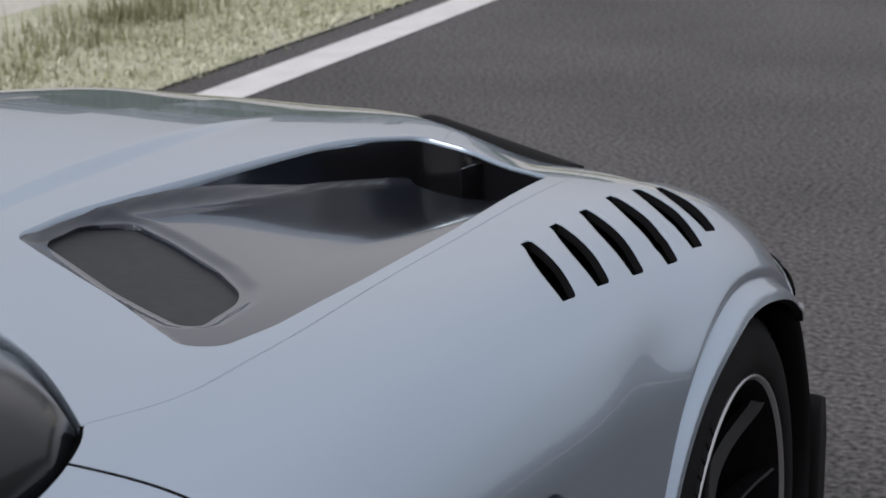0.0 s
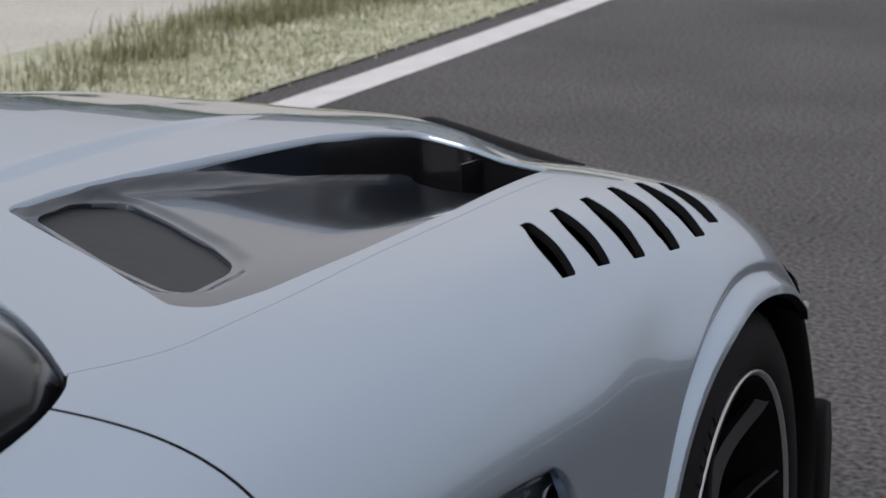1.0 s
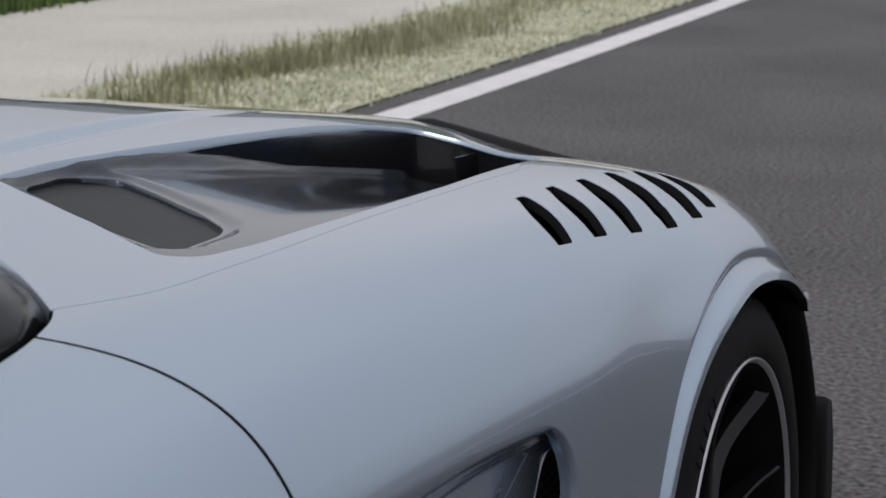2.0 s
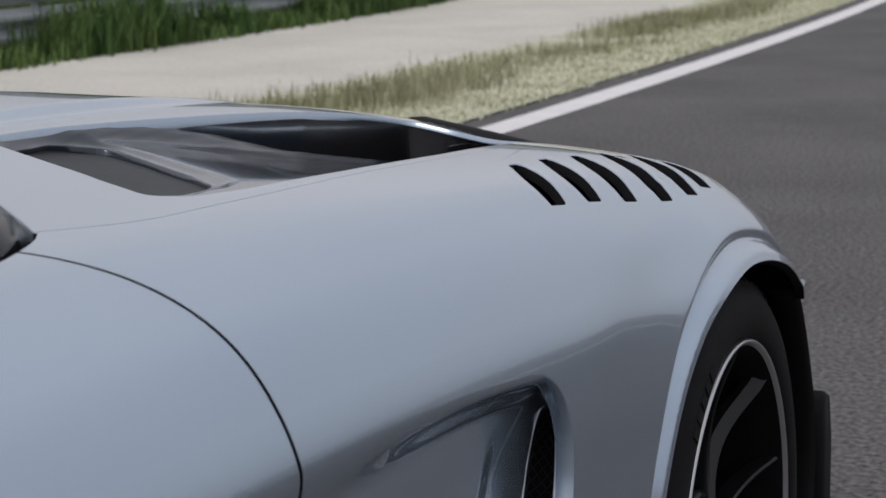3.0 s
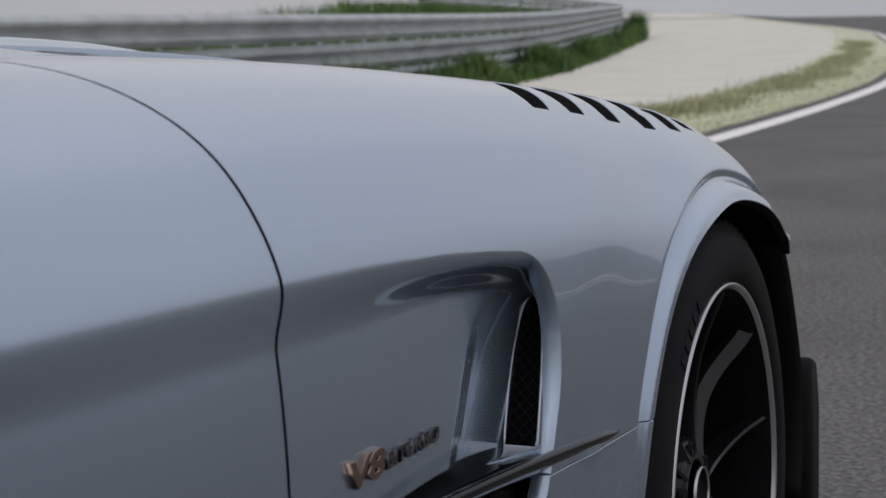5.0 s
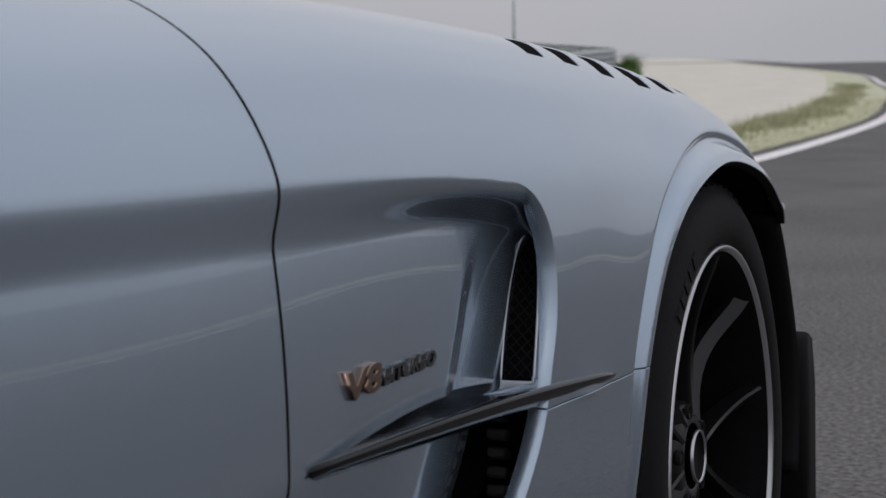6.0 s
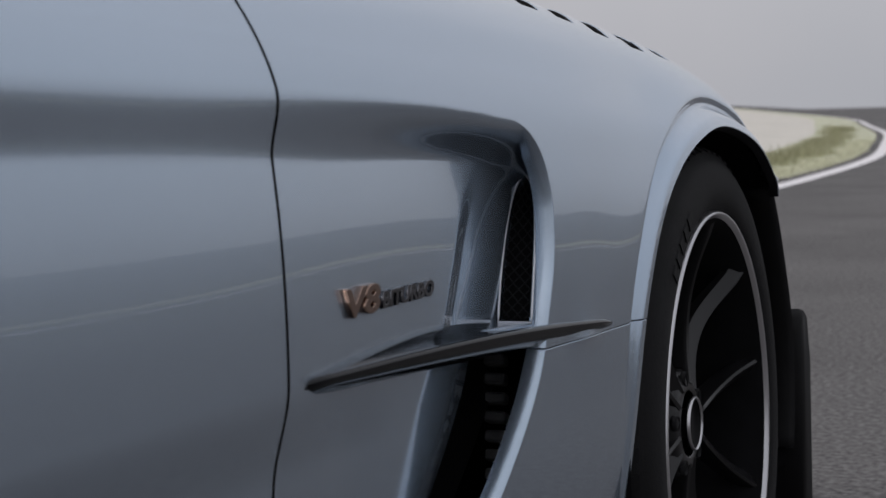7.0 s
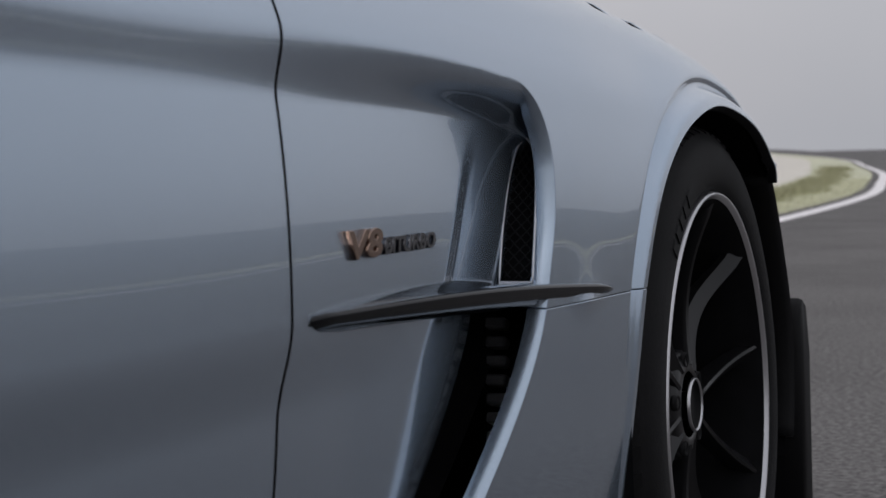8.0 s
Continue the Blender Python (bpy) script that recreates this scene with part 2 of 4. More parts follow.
gx, gy = grid_steps(-2500, 2500, -3, 0.8, 1.12), grid_steps(-2500, 4000, 30, 1.0, 1.06)
gv = [(x, y, float(rise(max(x, -45), y))) for y in gy for x in gx]
gf = [(j * len(gx) + i, j * len(gx) + i + 1, (j + 1) * len(gx) + i + 1, (j + 1) * len(gx) + i) for j in range(len(gy) - 1) for i in range(len(gx) - 1)]
ground = tagged(piece("ground", gv, gf, ASPHALT), "worn dark grey asphalt of a race track", "ground", kind="structure")
tagged(ribbon("road_marking", -0.20, 0.0, 0.004, WHITE), "white painted edge line along the asphalt", "road marking", kind="structure")
tagged(ribbon("verge", 0.17, 1.75, 0.009, GRAVEL, 12), "pale gravel verge with sparse dry grass", "verge", kind="structure")
tagged(ribbon("sand_strip", 1.70, -0.25, 0.005, SAND, 14, None, RAIL), "pale bare sand run-off strip behind the verge", "sand", kind="structure")
tagged(ribbon("meadow", -0.30, 14.0, 0.007, MEADOW, 10, RAIL, RAIL), "green meadow on the inside of the bend", "meadow", kind="structure")

# ---------------------------------------------------------------- car body surface
# The right side of the body: stations along y (forward), sections from the sill up over the wing to the middle of the bonnet.
XMAX = spline([-3.2, -2.4, -1.7, -1.055, -0.6, -0.38, 0.0, 0.25, 0.42, 0.6, 0.8], [0.90, 0.985, 0.94, 0.930, 0.957, 0.972, 0.982, 0.976, 0.935, 0.85, 0.68])
DROP = spline([-3.2, -2.0, -1.055, -0.7, -0.36, -0.09, 0.12, 0.3, 0.5, 0.65, 0.8], [0.0, 0.01, 0.0, -0.012, -0.035, -0.058, -0.084, -0.121, -0.19, -0.26, -0.34])
TOPDROP = spline([-3.2, -1.055, -0.6, -0.2, 0.1, 0.3, 0.5, 0.65, 0.8], [0.0, 0.0, -0.007, -0.025, -0.051, -0.079, -0.115, -0.17, -0.28])
SIDE = [(-0.050, 0.10), (-0.040, 0.20), (-0.022, 0.31), (-0.006, 0.43), (0.0, 0.55), (-0.003, 0.64), (-0.009, 0.70), (-0.0165, 0.742),
        (-0.034, 0.784), (-0.056, 0.819), (-0.095, 0.853), (-0.145, 0.877)]
TOP = [(0.70, 0.8895), (0.58, 0.8935), (0.44, 0.899), (0.30, 0.904), (0.15, 0.906), (0.0, 0.907)]
_base = np.array([(0.930 + o, z) for o, z in SIDE] + TOP)
_v = np.r_[0, np.cumsum(np.linalg.norm(np.diff(_base, axis=0), axis=1))]
_basis = spline(_v, np.eye(len(_v)))


def shell(y, v):
    """Points of the undisturbed skin."""
    y, v = np.broadcast_arrays(y, v)
    b = _basis(v)
    xm, dz, dt = XMAX(y), DROP(y), TOPDROP(y)
    ns = len(SIDE)
    zs = np.array([z for _, z in SIDE] + [z for _, z in TOP])
    w = np.where(zs > 0.58, sm((zs - 0.58) / 0.2), 0.0)
    xs_side = np.array([o for o, _ in SIDE])
    x = (b[..., :ns] * (xm[..., None] + xs_side)).sum(-1) + (b[..., ns:] * np.array([x for x, _ in TOP])).sum(-1)
    drop = w * dz[..., None]
    drop = drop + np.r_[np.zeros(ns), 0.20, 0.24, 0.72, 1.0, 1.0, 1.0] * (dt - dz)[..., None]
    z = (b * (zs + drop)).sum(-1)
    return np.stack([x, y, z], -1)


CREASE = spline([-2.2, -1.4, -1.1, -0.92, -0.74, -0.6, -0.4], [0.752, 0.749, 0.741, 0.734, 0.722, 0.706, 0.68])
LIP = spline([0.1, 0.2, 0.30, 0.365, 0.449, 0.504, 0.54, 0.581, 0.65, 0.72, 0.8], [-0.885, -0.845, -0.778, -0.720, -0.650, -0.620, -0.610, -0.597, -0.590, -0.588, -0.588])
HOLLOW = spline([-2.4, -1.7, -1.4, -1.055, -0.85, -0.7, -0.55], [0.0, 0.008, 0.0105, 0.0130, 0.027, 0.0385, 0.046])
CHANNEL = spline([0.1, 0.3, 0.38, 0.415, 0.46, 0.511, 0.56], [-0.885, -0.872, -0.863, -0.858, -0.838, -0.794, -0.76])


def lip_side(y, z):
    """Less than 0 ahead of the vent's lip and above the crease, more than 0 in the hollow behind them."""
    s, q = CREASE(np.clip(y, -2.2, -0.4)) - z, LIP(np.clip(z, 0.1, 0.8)) - y
    return smin(s, q, 0.075)


def hollow(y, z):
    """How far the side is pressed in below the crease; it runs on under the lip of the side vent."""
    s, q = CREASE(np.clip(y, -2.2, -0.4)) - z, LIP(np.clip(z, 0.1, 0.8)) - y
    e = smin(s, q + 0.090, 0.08)
    width = 0.040 + 0.012 * sm((q - 0.03) / 0.4)
    d = HOLLOW(np.clip(y, -2.4, -0.55)) * sm(e / width)
    fade = sm((z - 0.10) / 0.12)
    fold = 0.006 * sm((y - (-0.765 + 0.55 * (z - 0.53))) / 0.04) * sm((0.680 - z) / 0.08) * sm((z - 0.5) / 0.02)
    edge, lip = CHANNEL(np.clip(z, 0.1, 0.56)), LIP(np.clip(z, 0.1, 0.8))
    run = np.clip((y - edge) / np.maximum(lip - edge, 0.02), 0, 1)
    deep = (0.022 * (np.sqrt(run * run + 0.006) - 0.0775) + 0.006 * sm((run - 0.62) / 0.4)) * sm((0.520 - z) / 0.012)
    tuck = 0.011 * sm((0.535 - z) / 0.07) * sm((-0.80 - y) / 0.15)
    return (d + tuck) * fade + fold + deep * fade


ARCH_R = spline([-20, 14, 26, 49, 70, 90, 114, 132, 144, 156, 164, 171, 178, 200], [0.385, 0.38, 0.37, 0.370, 0.358, 0.357, 0.377, 0.397, 0.402, 0.398, 0.389, 0.382, 0.378, 0.378])
WHEEL_Y, WHEEL_Z, WHEEL_X = 0.0, 0.34, 0.965
WING_SPLIT = 0.507


def arch_gap(y, z):
    """Distance outside the wheel opening, less than 0 inside."""
    a = np.degrees(np.arctan2(z - WHEEL_Z, y - WHEEL_Y))
    a = np.where(a < -20, np.where(a < -90, a + 360, -20.0), a)
    return np.hypot(y - WHEEL_Y, z - WHEEL_Z) - ARCH_R(np.clip(a, -20, 200))


def skin(y, v, pressed=True):
    p = shell(y, v)
    side = sm((p[..., 0] - 0.7) / 0.1) * (p[..., 2] < 0.80)
    if pressed:
        p[..., 0] -= hollow(p[..., 1], p[..., 2]) * side
    g = arch_gap(p[..., 1], p[..., 2])
    near = side * sm((p[..., 1] + 0.58) / 0.07)
    # the flared band round the wheel opening, with a shallow groove behind it
    up = sm((p[..., 2] - 0.40) / 0.18)
    band = 0.018 * sm((0.14 - g) / 0.13) * sm((0.36 - np.abs(p[..., 1] - 0.02)) / 0.28) * sm((p[..., 2] - 0.5) / 0.15)
    band = band + 0.0035 * sm((0.017 - g) / 0.008) - 0.0095 * up * np.exp(-(((g - 0.025) / 0.0075) ** 2))
    # the shallow dish between the wing and the flare, and the fillet down to the side blade
    band = band - 0.0055 * np.exp(-(((g - 0.15) / 0.085) ** 2)) * sm((0.80 - p[..., 2]) / 0.09) * sm((p[..., 2] - 0.50) / 0.15) * sm((p[..., 1] + 0.60) / 0.45)
    if not pressed:
        low = p[..., 2] - WING_SPLIT
        band = band + 0.005 * np.exp(-np.abs(low) / np.where(low > 0, 0.020, 0.008)) * sm((-0.455 - p[..., 1]) / 0.09)
    p[..., 0] += band * near
    # the raised middle of the bonnet
    p[..., 2] += 0.011 * sm((0.255 - 0.06 * (p[..., 1] + 0.4) - np.abs(p[..., 0])) / 0.03) * sm((p[..., 1] + 0.75) / 0.4) * sm((0.25 - p[..., 1]) / 0.5)
    # the bonnet ends in a step down to the nose
    ahead = (p[..., 0] - 0.61) * 0.447 + (p[..., 1] - 0.290) * 0.894
    p[..., 2] -= 0.05 * sm(ahead / 0.05) * sm((0.76 - p[..., 0]) / 0.05)
    return p


def steps(*runs):
    """Stations from (start, end, step) runs that follow one another."""
    out = [np.arange(a, b - s / 2, s) for a, b, s in runs]
    return np.concatenate(out + [[runs[-1][1]]])


def body_grid(ys, vs, pressed=True):
    yy, vv = np.meshgrid(ys, vs, indexing="ij")
    p = skin(yy, vv, pressed)
    e = 0.0012
    ty = skin(yy + e, vv, pressed) - skin(yy - e, vv, pressed)
    tv = skin(yy, vv + e, pressed) - skin(yy, np.maximum(vv - e, 0), pressed)
    n = np.cross(tv, ty)
    n /= np.linalg.norm(n, axis=-1, keepdims=True) + 1e-12
    if n[0, 0, 0] < 0:
        n = -n
    m = len(vs)
    i = (np.arange(len(ys) - 1)[:, None] * m + np.arange(m - 1)[None]).ravel()
    quads = np.stack([i, i + 1, i + m + 1, i + m], 1)
    tris = np.concatenate([quads[:, [0, 2, 1]], quads[:, [0, 3, 2]]])
    pts, nor = p.reshape(-1, 3), n.reshape(-1, 3)
    a, b, c = (pts[tris[len(tris) // 2, k]] for k in range(3))
    if np.dot(np.cross(b - a, c - a), nor[tris[len(tris) // 2, 0]]) < 0:
        tris = tris[:, ::-1]
    return pts, tris, nor


HOODLINE = spline([-1.2, -1.035, -0.958, -0.868, -0.776, -0.58, -0.34, -0.124, 0.116, 0.4, 0.6], [0.63, 0.692, 0.722, 0.730, 0.732, 0.726, 0.717, 0.705, 0.690, 0.65, 0.60])
V_END = _v[-1]


def hood_edge(p):
    return p[:, 0] - HOODLINE(np.clip(p[:, 1], -1.2, 0.6))


car = thing("sports_car", "silver grey low sports coupe parked on the asphalt", "car")


def in_joint(p):
    """The edges that meet at the door joint and the bonnet joint."""
    return (np.abs(seam_gap(p)) < 0.007) | ((np.abs(hood_edge(p)) < 0.006) & (p[:, 2] > 0.7))


def trimmed(keep, grid):
    vs, ts, ns = grid
    for g in keep:
        vs, ts, ns = clip(vs, ts, g(vs), ns)
    return vs, ts, ns


def panel(name, keep, grid, label="", flange=0.012, mirror=False, mat=PAINT, dark_edge=True, black_edge=None):
    vs, ts, ns = grid
    for g in keep:
        vs, ts, ns = clip(vs, ts, g(vs), ns)
    v2, f2, n2 = flanged(vs, ts, ns, flange)
    if mirror:
        v2, n2 = v2 * [-1, 1, 1], n2 * [-1, 1, 1]
        f2 = [f[::-1] for f in f2]
    ob = piece(name, v2, f2, mat, car, label, n2)
    ob.data.materials.append(VOID)
    if dark_edge:
        # the inner part of the folded edge is coloured near-black for the joint's shade
        start = len(ts)
        index = np.zeros(len(f2), int)
        index[start:] = (np.arange(len(f2) - start) % 4) >= 2
        if callable(dark_edge):
            index[start:] *= dark_edge(v2[np.array([f[0] for f in f2[start:]])])
        # black_edge puts the same shade colour on the whole fold
        if black_edge is not None:
            index[start:] |= black_edge(v2[np.array([f[0] for f in f2[start:]])])
        ob.data.polygons.foreach_set("material_index", index)
    return ob



GAP = 0.0022
SEAM = spline([0.1, 0.6, 0.75, 0.79, 0.82, 0.853, 0.874, 0.9], [-1.050, -1.052, -1.053, -1.056, -1.062, -1.073, -1.088, -1.12])


def seam_gap(p):
    """How far a point lies ahead of the joint between the wing and the door."""
    return p[:, 1] - SEAM(np.clip(p[:, 2], 0.1, 0.9))


fine_grid = body_grid(steps((-1.9, -1.15, 0.012), (-1.15, -0.95, 0.006), (-0.95, -0.58, 0.0024), (-0.58, 0.45, 0.006), (0.45, 0.79, 0.01)),
                      steps((0.0, 0.86, 0.0042), (0.86, V_END, 0.006)))


def inside_outline(x, y, outline, soft=0.0):
    """Signed distance to a closed outline, more than 0 inside."""
    o = np.array(outline)
    a, b = o, np.roll(o, -1, 0)
    p = np.stack([x, y], -1)[:, None]
    d, w = b - a, p - a
    k = np.clip((w * d).sum(-1) / (d * d).sum(-1), 0, 1)
    dist = np.linalg.norm(w - k[..., None] * d, axis=-1).min(1)
    up = (a[:, 1] <= y[:, None]) != (b[:, 1] <= y[:, None])
    cross = a[:, 0] + (y[:, None] - a[:, 1]) / np.where(d[:, 1] == 0, 1e-9, d[:, 1]) * d[:, 0] > x[:, None]
    return np.where((up & cross).sum(1) % 2 == 1, dist, -dist) + soft


def rounded(outline, r=0.02, n=6):
    """An outline with its corners rounded off."""
    o, out = [Vector(p) for p in outline], []
    for i, p in enumerate(o):
        u, w = o[i - 1] - p, o[(i + 1) % len(o)] - p
        k = min(r, u.length * 0.45, w.length * 0.45)
        a, b = p + u.normalized() * k, p + w.normalized() * k
        for j in range(n + 1):
            t = j / n
            out.append(tuple(a * (1 - t) ** 2 + p * 2 * t * (1 - t) + b * t * t))
    return out


# wing louvres: outer end x, y and inner end x of the front edge of each
LOUVRES = [(0.876, -0.383, 0.785), (0.884, -0.293, 0.781), (0.895, -0.201, 0.781), (0.907, -0.103, 0.776), (0.909, -0.003, 0.780), (0.901, 0.088, 0.790)]


def louvre_front(x, l):
    k = (l[0] - x) / (l[0] - l[2])
    return l[1] + (l[0] - x) * (1.26 - 0.14 * k)


def louvre_back(x, l):
    k = np.clip((x - l[2]) / (l[0] - l[2]), 0, 1)
    return louvre_front(x, l) - 0.034 - 0.028 * np.sin(math.pi * k) - 0.016 * k


def louvre_inside(p, l):
    x, y = p[:, 0], p[:, 1]
    m = smin(louvre_front(x, l) - y, y - louvre_back(x, l), 0.004)
    ends = np.minimum(l[0] + 0.12 * (y - l[1]) - x, x - l[2] + 0.006)
    return np.where(p[:, 2] > 0.7, smin(m, ends, 0.007), -1.0)


def louvres_gap(p):
    return -np.max([louvre_inside(p, l) for l in LOUVRES], axis=0)


# bonnet outlet: rear corner, along the wing, the tip, the front edge, back along the rail
OUTLET = rounded([(0.332, -0.628), (0.402, -0.672), (0.535, -0.748), (0.662, -0.838), (0.694, -0.822), (0.706, -0.744), (0.707, -0.56), (0.698, -0.304), (0.663, 0.108), (0.498, 0.226),
                  (0.42, 0.224), (0.389, 0.108), (0.374, 0.024), (0.366, -0.112), (0.354, -0.268), (0.339, -0.4), (0.326, -0.52)], 0.022)
MESHED = rounded([(0.342, -0.592), (0.336, -0.508), (0.363, -0.448), (0.438, -0.484), (0.533, -0.548), (0.593, -0.608), (0.613, -0.652), (0.622, -0.736), (0.602, -0.744), (0.493, -0.688)], 0.02)
REAR_EDGE = spline([0.0, 0.3, 0.503, 0.569, 0.637, 0.694, 0.76], [-0.79, -0.81, -0.883, -0.926, -0.984, -1.039, -1.10])
PILLAR = spline([-3.3, -2.6, -2.0, -1.5, -1.168, -1.128, -1.087, -1.039, -1.0], [0.60, 0.72, 0.755, 0.758, 0.74, 0.731, 0.718, 0.694, 0.66])


def outlet_in(p):
    return inside_outline(p[:, 0], p[:, 1], OUTLET)


def near_only(test, grid, lo, hi):
    """Evaluates a costly test only where p lies inside the box lo, hi."""
    def run(p):
        out = np.full(len(p), 1.0)
        m = np.all((p > lo) & (p < hi), axis=1)
        if m.any():
            out[m] = test(p[m])
        return out
    return run


def duct_in(p):
    """The dark opening below the blade, behind the lower lip."""
    z = np.clip(p[:, 2], 0.1, 0.8)
    q = LIP(z) - p[:, 1]
    edge = CHANNEL(np.clip(p[:, 2], 0.1, 0.56))
    run = (p[:, 1] - edge) / np.maximum(LIP(z) - edge, 0.02)
    return np.where(p[:, 0] > 0.6, np.minimum(np.minimum((run - 0.92) * 0.18, q + 0.07), np.minimum(0.512 - p[:, 2], p[:, 2] - 0.13)), -1.0)


def lower_wing(p):
    """More than 0 on the panel below the joint that runs from the blade to the wheel opening."""
    return np.minimum(WING_SPLIT - p[:, 2], p[:, 1] - LIP(np.clip(p[:, 2], 0.1, 0.8)) + 0.02)


def wing_top(p):
    return np.minimum(hood_edge(p), p[:, 0] - PILLAR(np.clip(p[:, 1], -3.3, -1.0)))


def behind_lip(p):
    e = lip_side(p[:, 1], p[:, 2])
    d = hollow(p[:, 1], p[:, 2])
    return np.where(p[:, 0] > 0.6, np.maximum(e, np.minimum(d - 0.010, e + 0.036)), -1.0)


def ahead_of_lip(p):
    return np.where(p[:, 0] > 0.6, -lip_side(p[:, 1], p[:, 2]), 1.0)


def lip_flange(p):
    e, z = lip_side(p[:, 1], p[:, 2]), p[:, 2]
    return np.where((np.abs(e) < 0.004) & (p[:, 1] > -0.95), 0.003 + 0.016 * sm((0.735 - z) / 0.06), 0.012)


outer_grid = body_grid(steps((-1.15, -0.95, 0.006), (-0.95, -0.70, 0.005), (-0.70, -0.36, 0.0026), (-0.36, 0.45, 0.005)), steps((0.0, 0.86, 0.004), (0.86, V_END, 0.006)), False)
side_all = [lambda p: seam_gap(p) - GAP, lambda p: wing_top(p) - GAP * 0.5, lambda p: arch_gap(p[:, 1], p[:, 2]),
            lambda p: 0.262 - p[:, 1] + np.maximum(0, p[:, 2] - 0.63) * 3]
upper = trimmed(side_all + [ahead_of_lip, lambda p: -lower_wing(p) - 0.0012], outer_grid)
fender = panel("front_wing", [near_only(louvres_gap, None, (0.7, -0.6, 0.7), (1.0, 0.3, 1.0))], upper, flange=lip_flange, dark_edge=lambda p: np.abs(lip_side(p[:, 1], p[:, 2])) > 0.008, black_edge=in_joint)
panel("lower_wing_panel", side_all + [ahead_of_lip, lambda p: lower_wing(p) - 0.0012], outer_grid, flange=lip_flange, dark_edge=lambda p: np.abs(lip_side(p[:, 1], p[:, 2])) > 0.008)
# the hollow's edge along the lower duct is blackened as painted shade
panel("wing_hollow", side_all + [behind_lip, lambda p: -duct_in(p)], fine_grid, "pressed-in painted side panel behind the vent", black_edge=lambda p: in_joint(p) | ((p[:, 2] < 0.52) & (p[:, 1] > -0.80)))
panel("front_wing", [], trimmed(side_all + [ahead_of_lip], outer_grid), mirror=True)
panel("wing_hollow", side_all + [behind_lip], fine_grid, mirror=True)
nose = [lambda p: hood_edge(p) - GAP * 0.5, lambda p: p[:, 1] - 0.266 - np.maximum(0, p[:, 2] - 0.63) * 3, lambda p: arch_gap(p[:, 1], p[:, 2]) - 0.012]
panel("front_bumper_corner", nose, fine_grid)
panel("front_bumper_corner", nose, fine_grid, mirror=True)
door_rules = [lambda p: -seam_gap(p) - GAP, lambda p: p[:, 0] - PILLAR(np.clip(p[:, 1], -3.3, -1.0)) - GAP * 0.5]
panel("door", door_rules, fine_grid, black_edge=in_joint)
panel("door", door_rules, fine_grid, mirror=True)
rear_grid = body_grid(steps((-3.3, -1.906, 0.03)), steps((0.0, V_END, 0.02)))
rear_rules = [lambda p: p[:, 0] - PILLAR(np.clip(p[:, 1], -3.3, -1.0)) - 0.001, lambda p: np.hypot(p[:, 1] + 2.63, p[:, 2] - 0.35) - 0.38]
panel("rear_quarter_panel", rear_rules, rear_grid)
panel("rear_quarter_panel", rear_rules, rear_grid, mirror=True)
hood_rules = [lambda p: -hood_edge(p) - GAP * 0.5, lambda p: p[:, 1] - REAR_EDGE(np.clip(p[:, 0], 0, 0.76))]
hood_half = trimmed(hood_rules + [near_only(lambda p: -outlet_in(p), None, (0.2, -1.0, 0.7), (0.8, 0.3, 1.1))], fine_grid)


def welded(half):
    """Both halves of the bonnet as one mesh."""
    vs, ts, ns = half
    vs = vs.copy()
    m = np.abs(vs[:, 0]) < 1e-4
    vs[m, 0] = 0
    mirror_index = np.where(m, np.arange(len(vs)), len(vs) + np.cumsum(~m) - 1)
    v2 = np.concatenate([vs, vs[~m] * [-1, 1, 1]])
    ns = ns.copy()
    ns[m, 0] = 0
    n2 = np.concatenate([ns, ns[~m] * [-1, 1, 1]])
    t2 = np.concatenate([ts, mirror_index[ts][:, ::-1]])
    return v2, t2, n2


bonnet = panel("bonnet", [], welded(hood_half), flange=lambda p: 0.018 - 0.011 * sm((p[:, 1] - 0.02) / 0.12), dark_edge=lambda p: hood_edge(np.abs(p) * [1, 0, 1] + p * [0, 1, 0]) > -0.006)

# near-black sheets under the skin, standing in for shade behind joints and louvres
inner = trimmed([lambda p: arch_gap(p[:, 1], p[:, 2]) - 0.02, lambda p: -outlet_in(p) - 0.03, lambda p: -duct_in(p) - 0.02, lambda p: np.where((lip_side(p[:, 1], p[:, 2]) > -0.07) & (p[:, 1] > -0.80) & (p[:, 0] > 0.6), -1.0, 1.0),
                 lambda p: louvres_gap(p) - 0.006, lambda p: wing_top(p) + 0.05],
                body_grid(steps((-1.4, 0.7, 0.02)), steps((0.0, V_END, 0.02))))
piece("inner_shell", inner[0] - inner[2] * 0.013, inner[1], VOID, car, "", inner[2])
deep_shell = trimmed([lambda p: arch_gap(p[:, 1], p[:, 2]) - 0.03, lambda p: p[:, 1] + 0.98], body_grid(steps((-1.0, 0.7, 0.03)), steps((0.75, V_END, 0.03))))
piece("engine_bay_cover", deep_shell[0] - deep_shell[2] * 0.085, deep_shell[1], VOID, car, "", deep_shell[2])


# ---------------------------------------------------------------- louvre slats under the wing slots
def skin_at(x, y):
    """The height and the normal of the upper skin at x, y."""
    lo, hi = np.full(np.shape(x), 0.5), np.full(np.shape(x), float(V_END))
    for _ in range(30):
        mid = (lo + hi) / 2
        right = skin(y, mid)[..., 0] > x
        lo, hi = np.where(right, mid, lo), np.where(right, hi, mid)
    p = skin(y, lo)
    return p[..., 2]


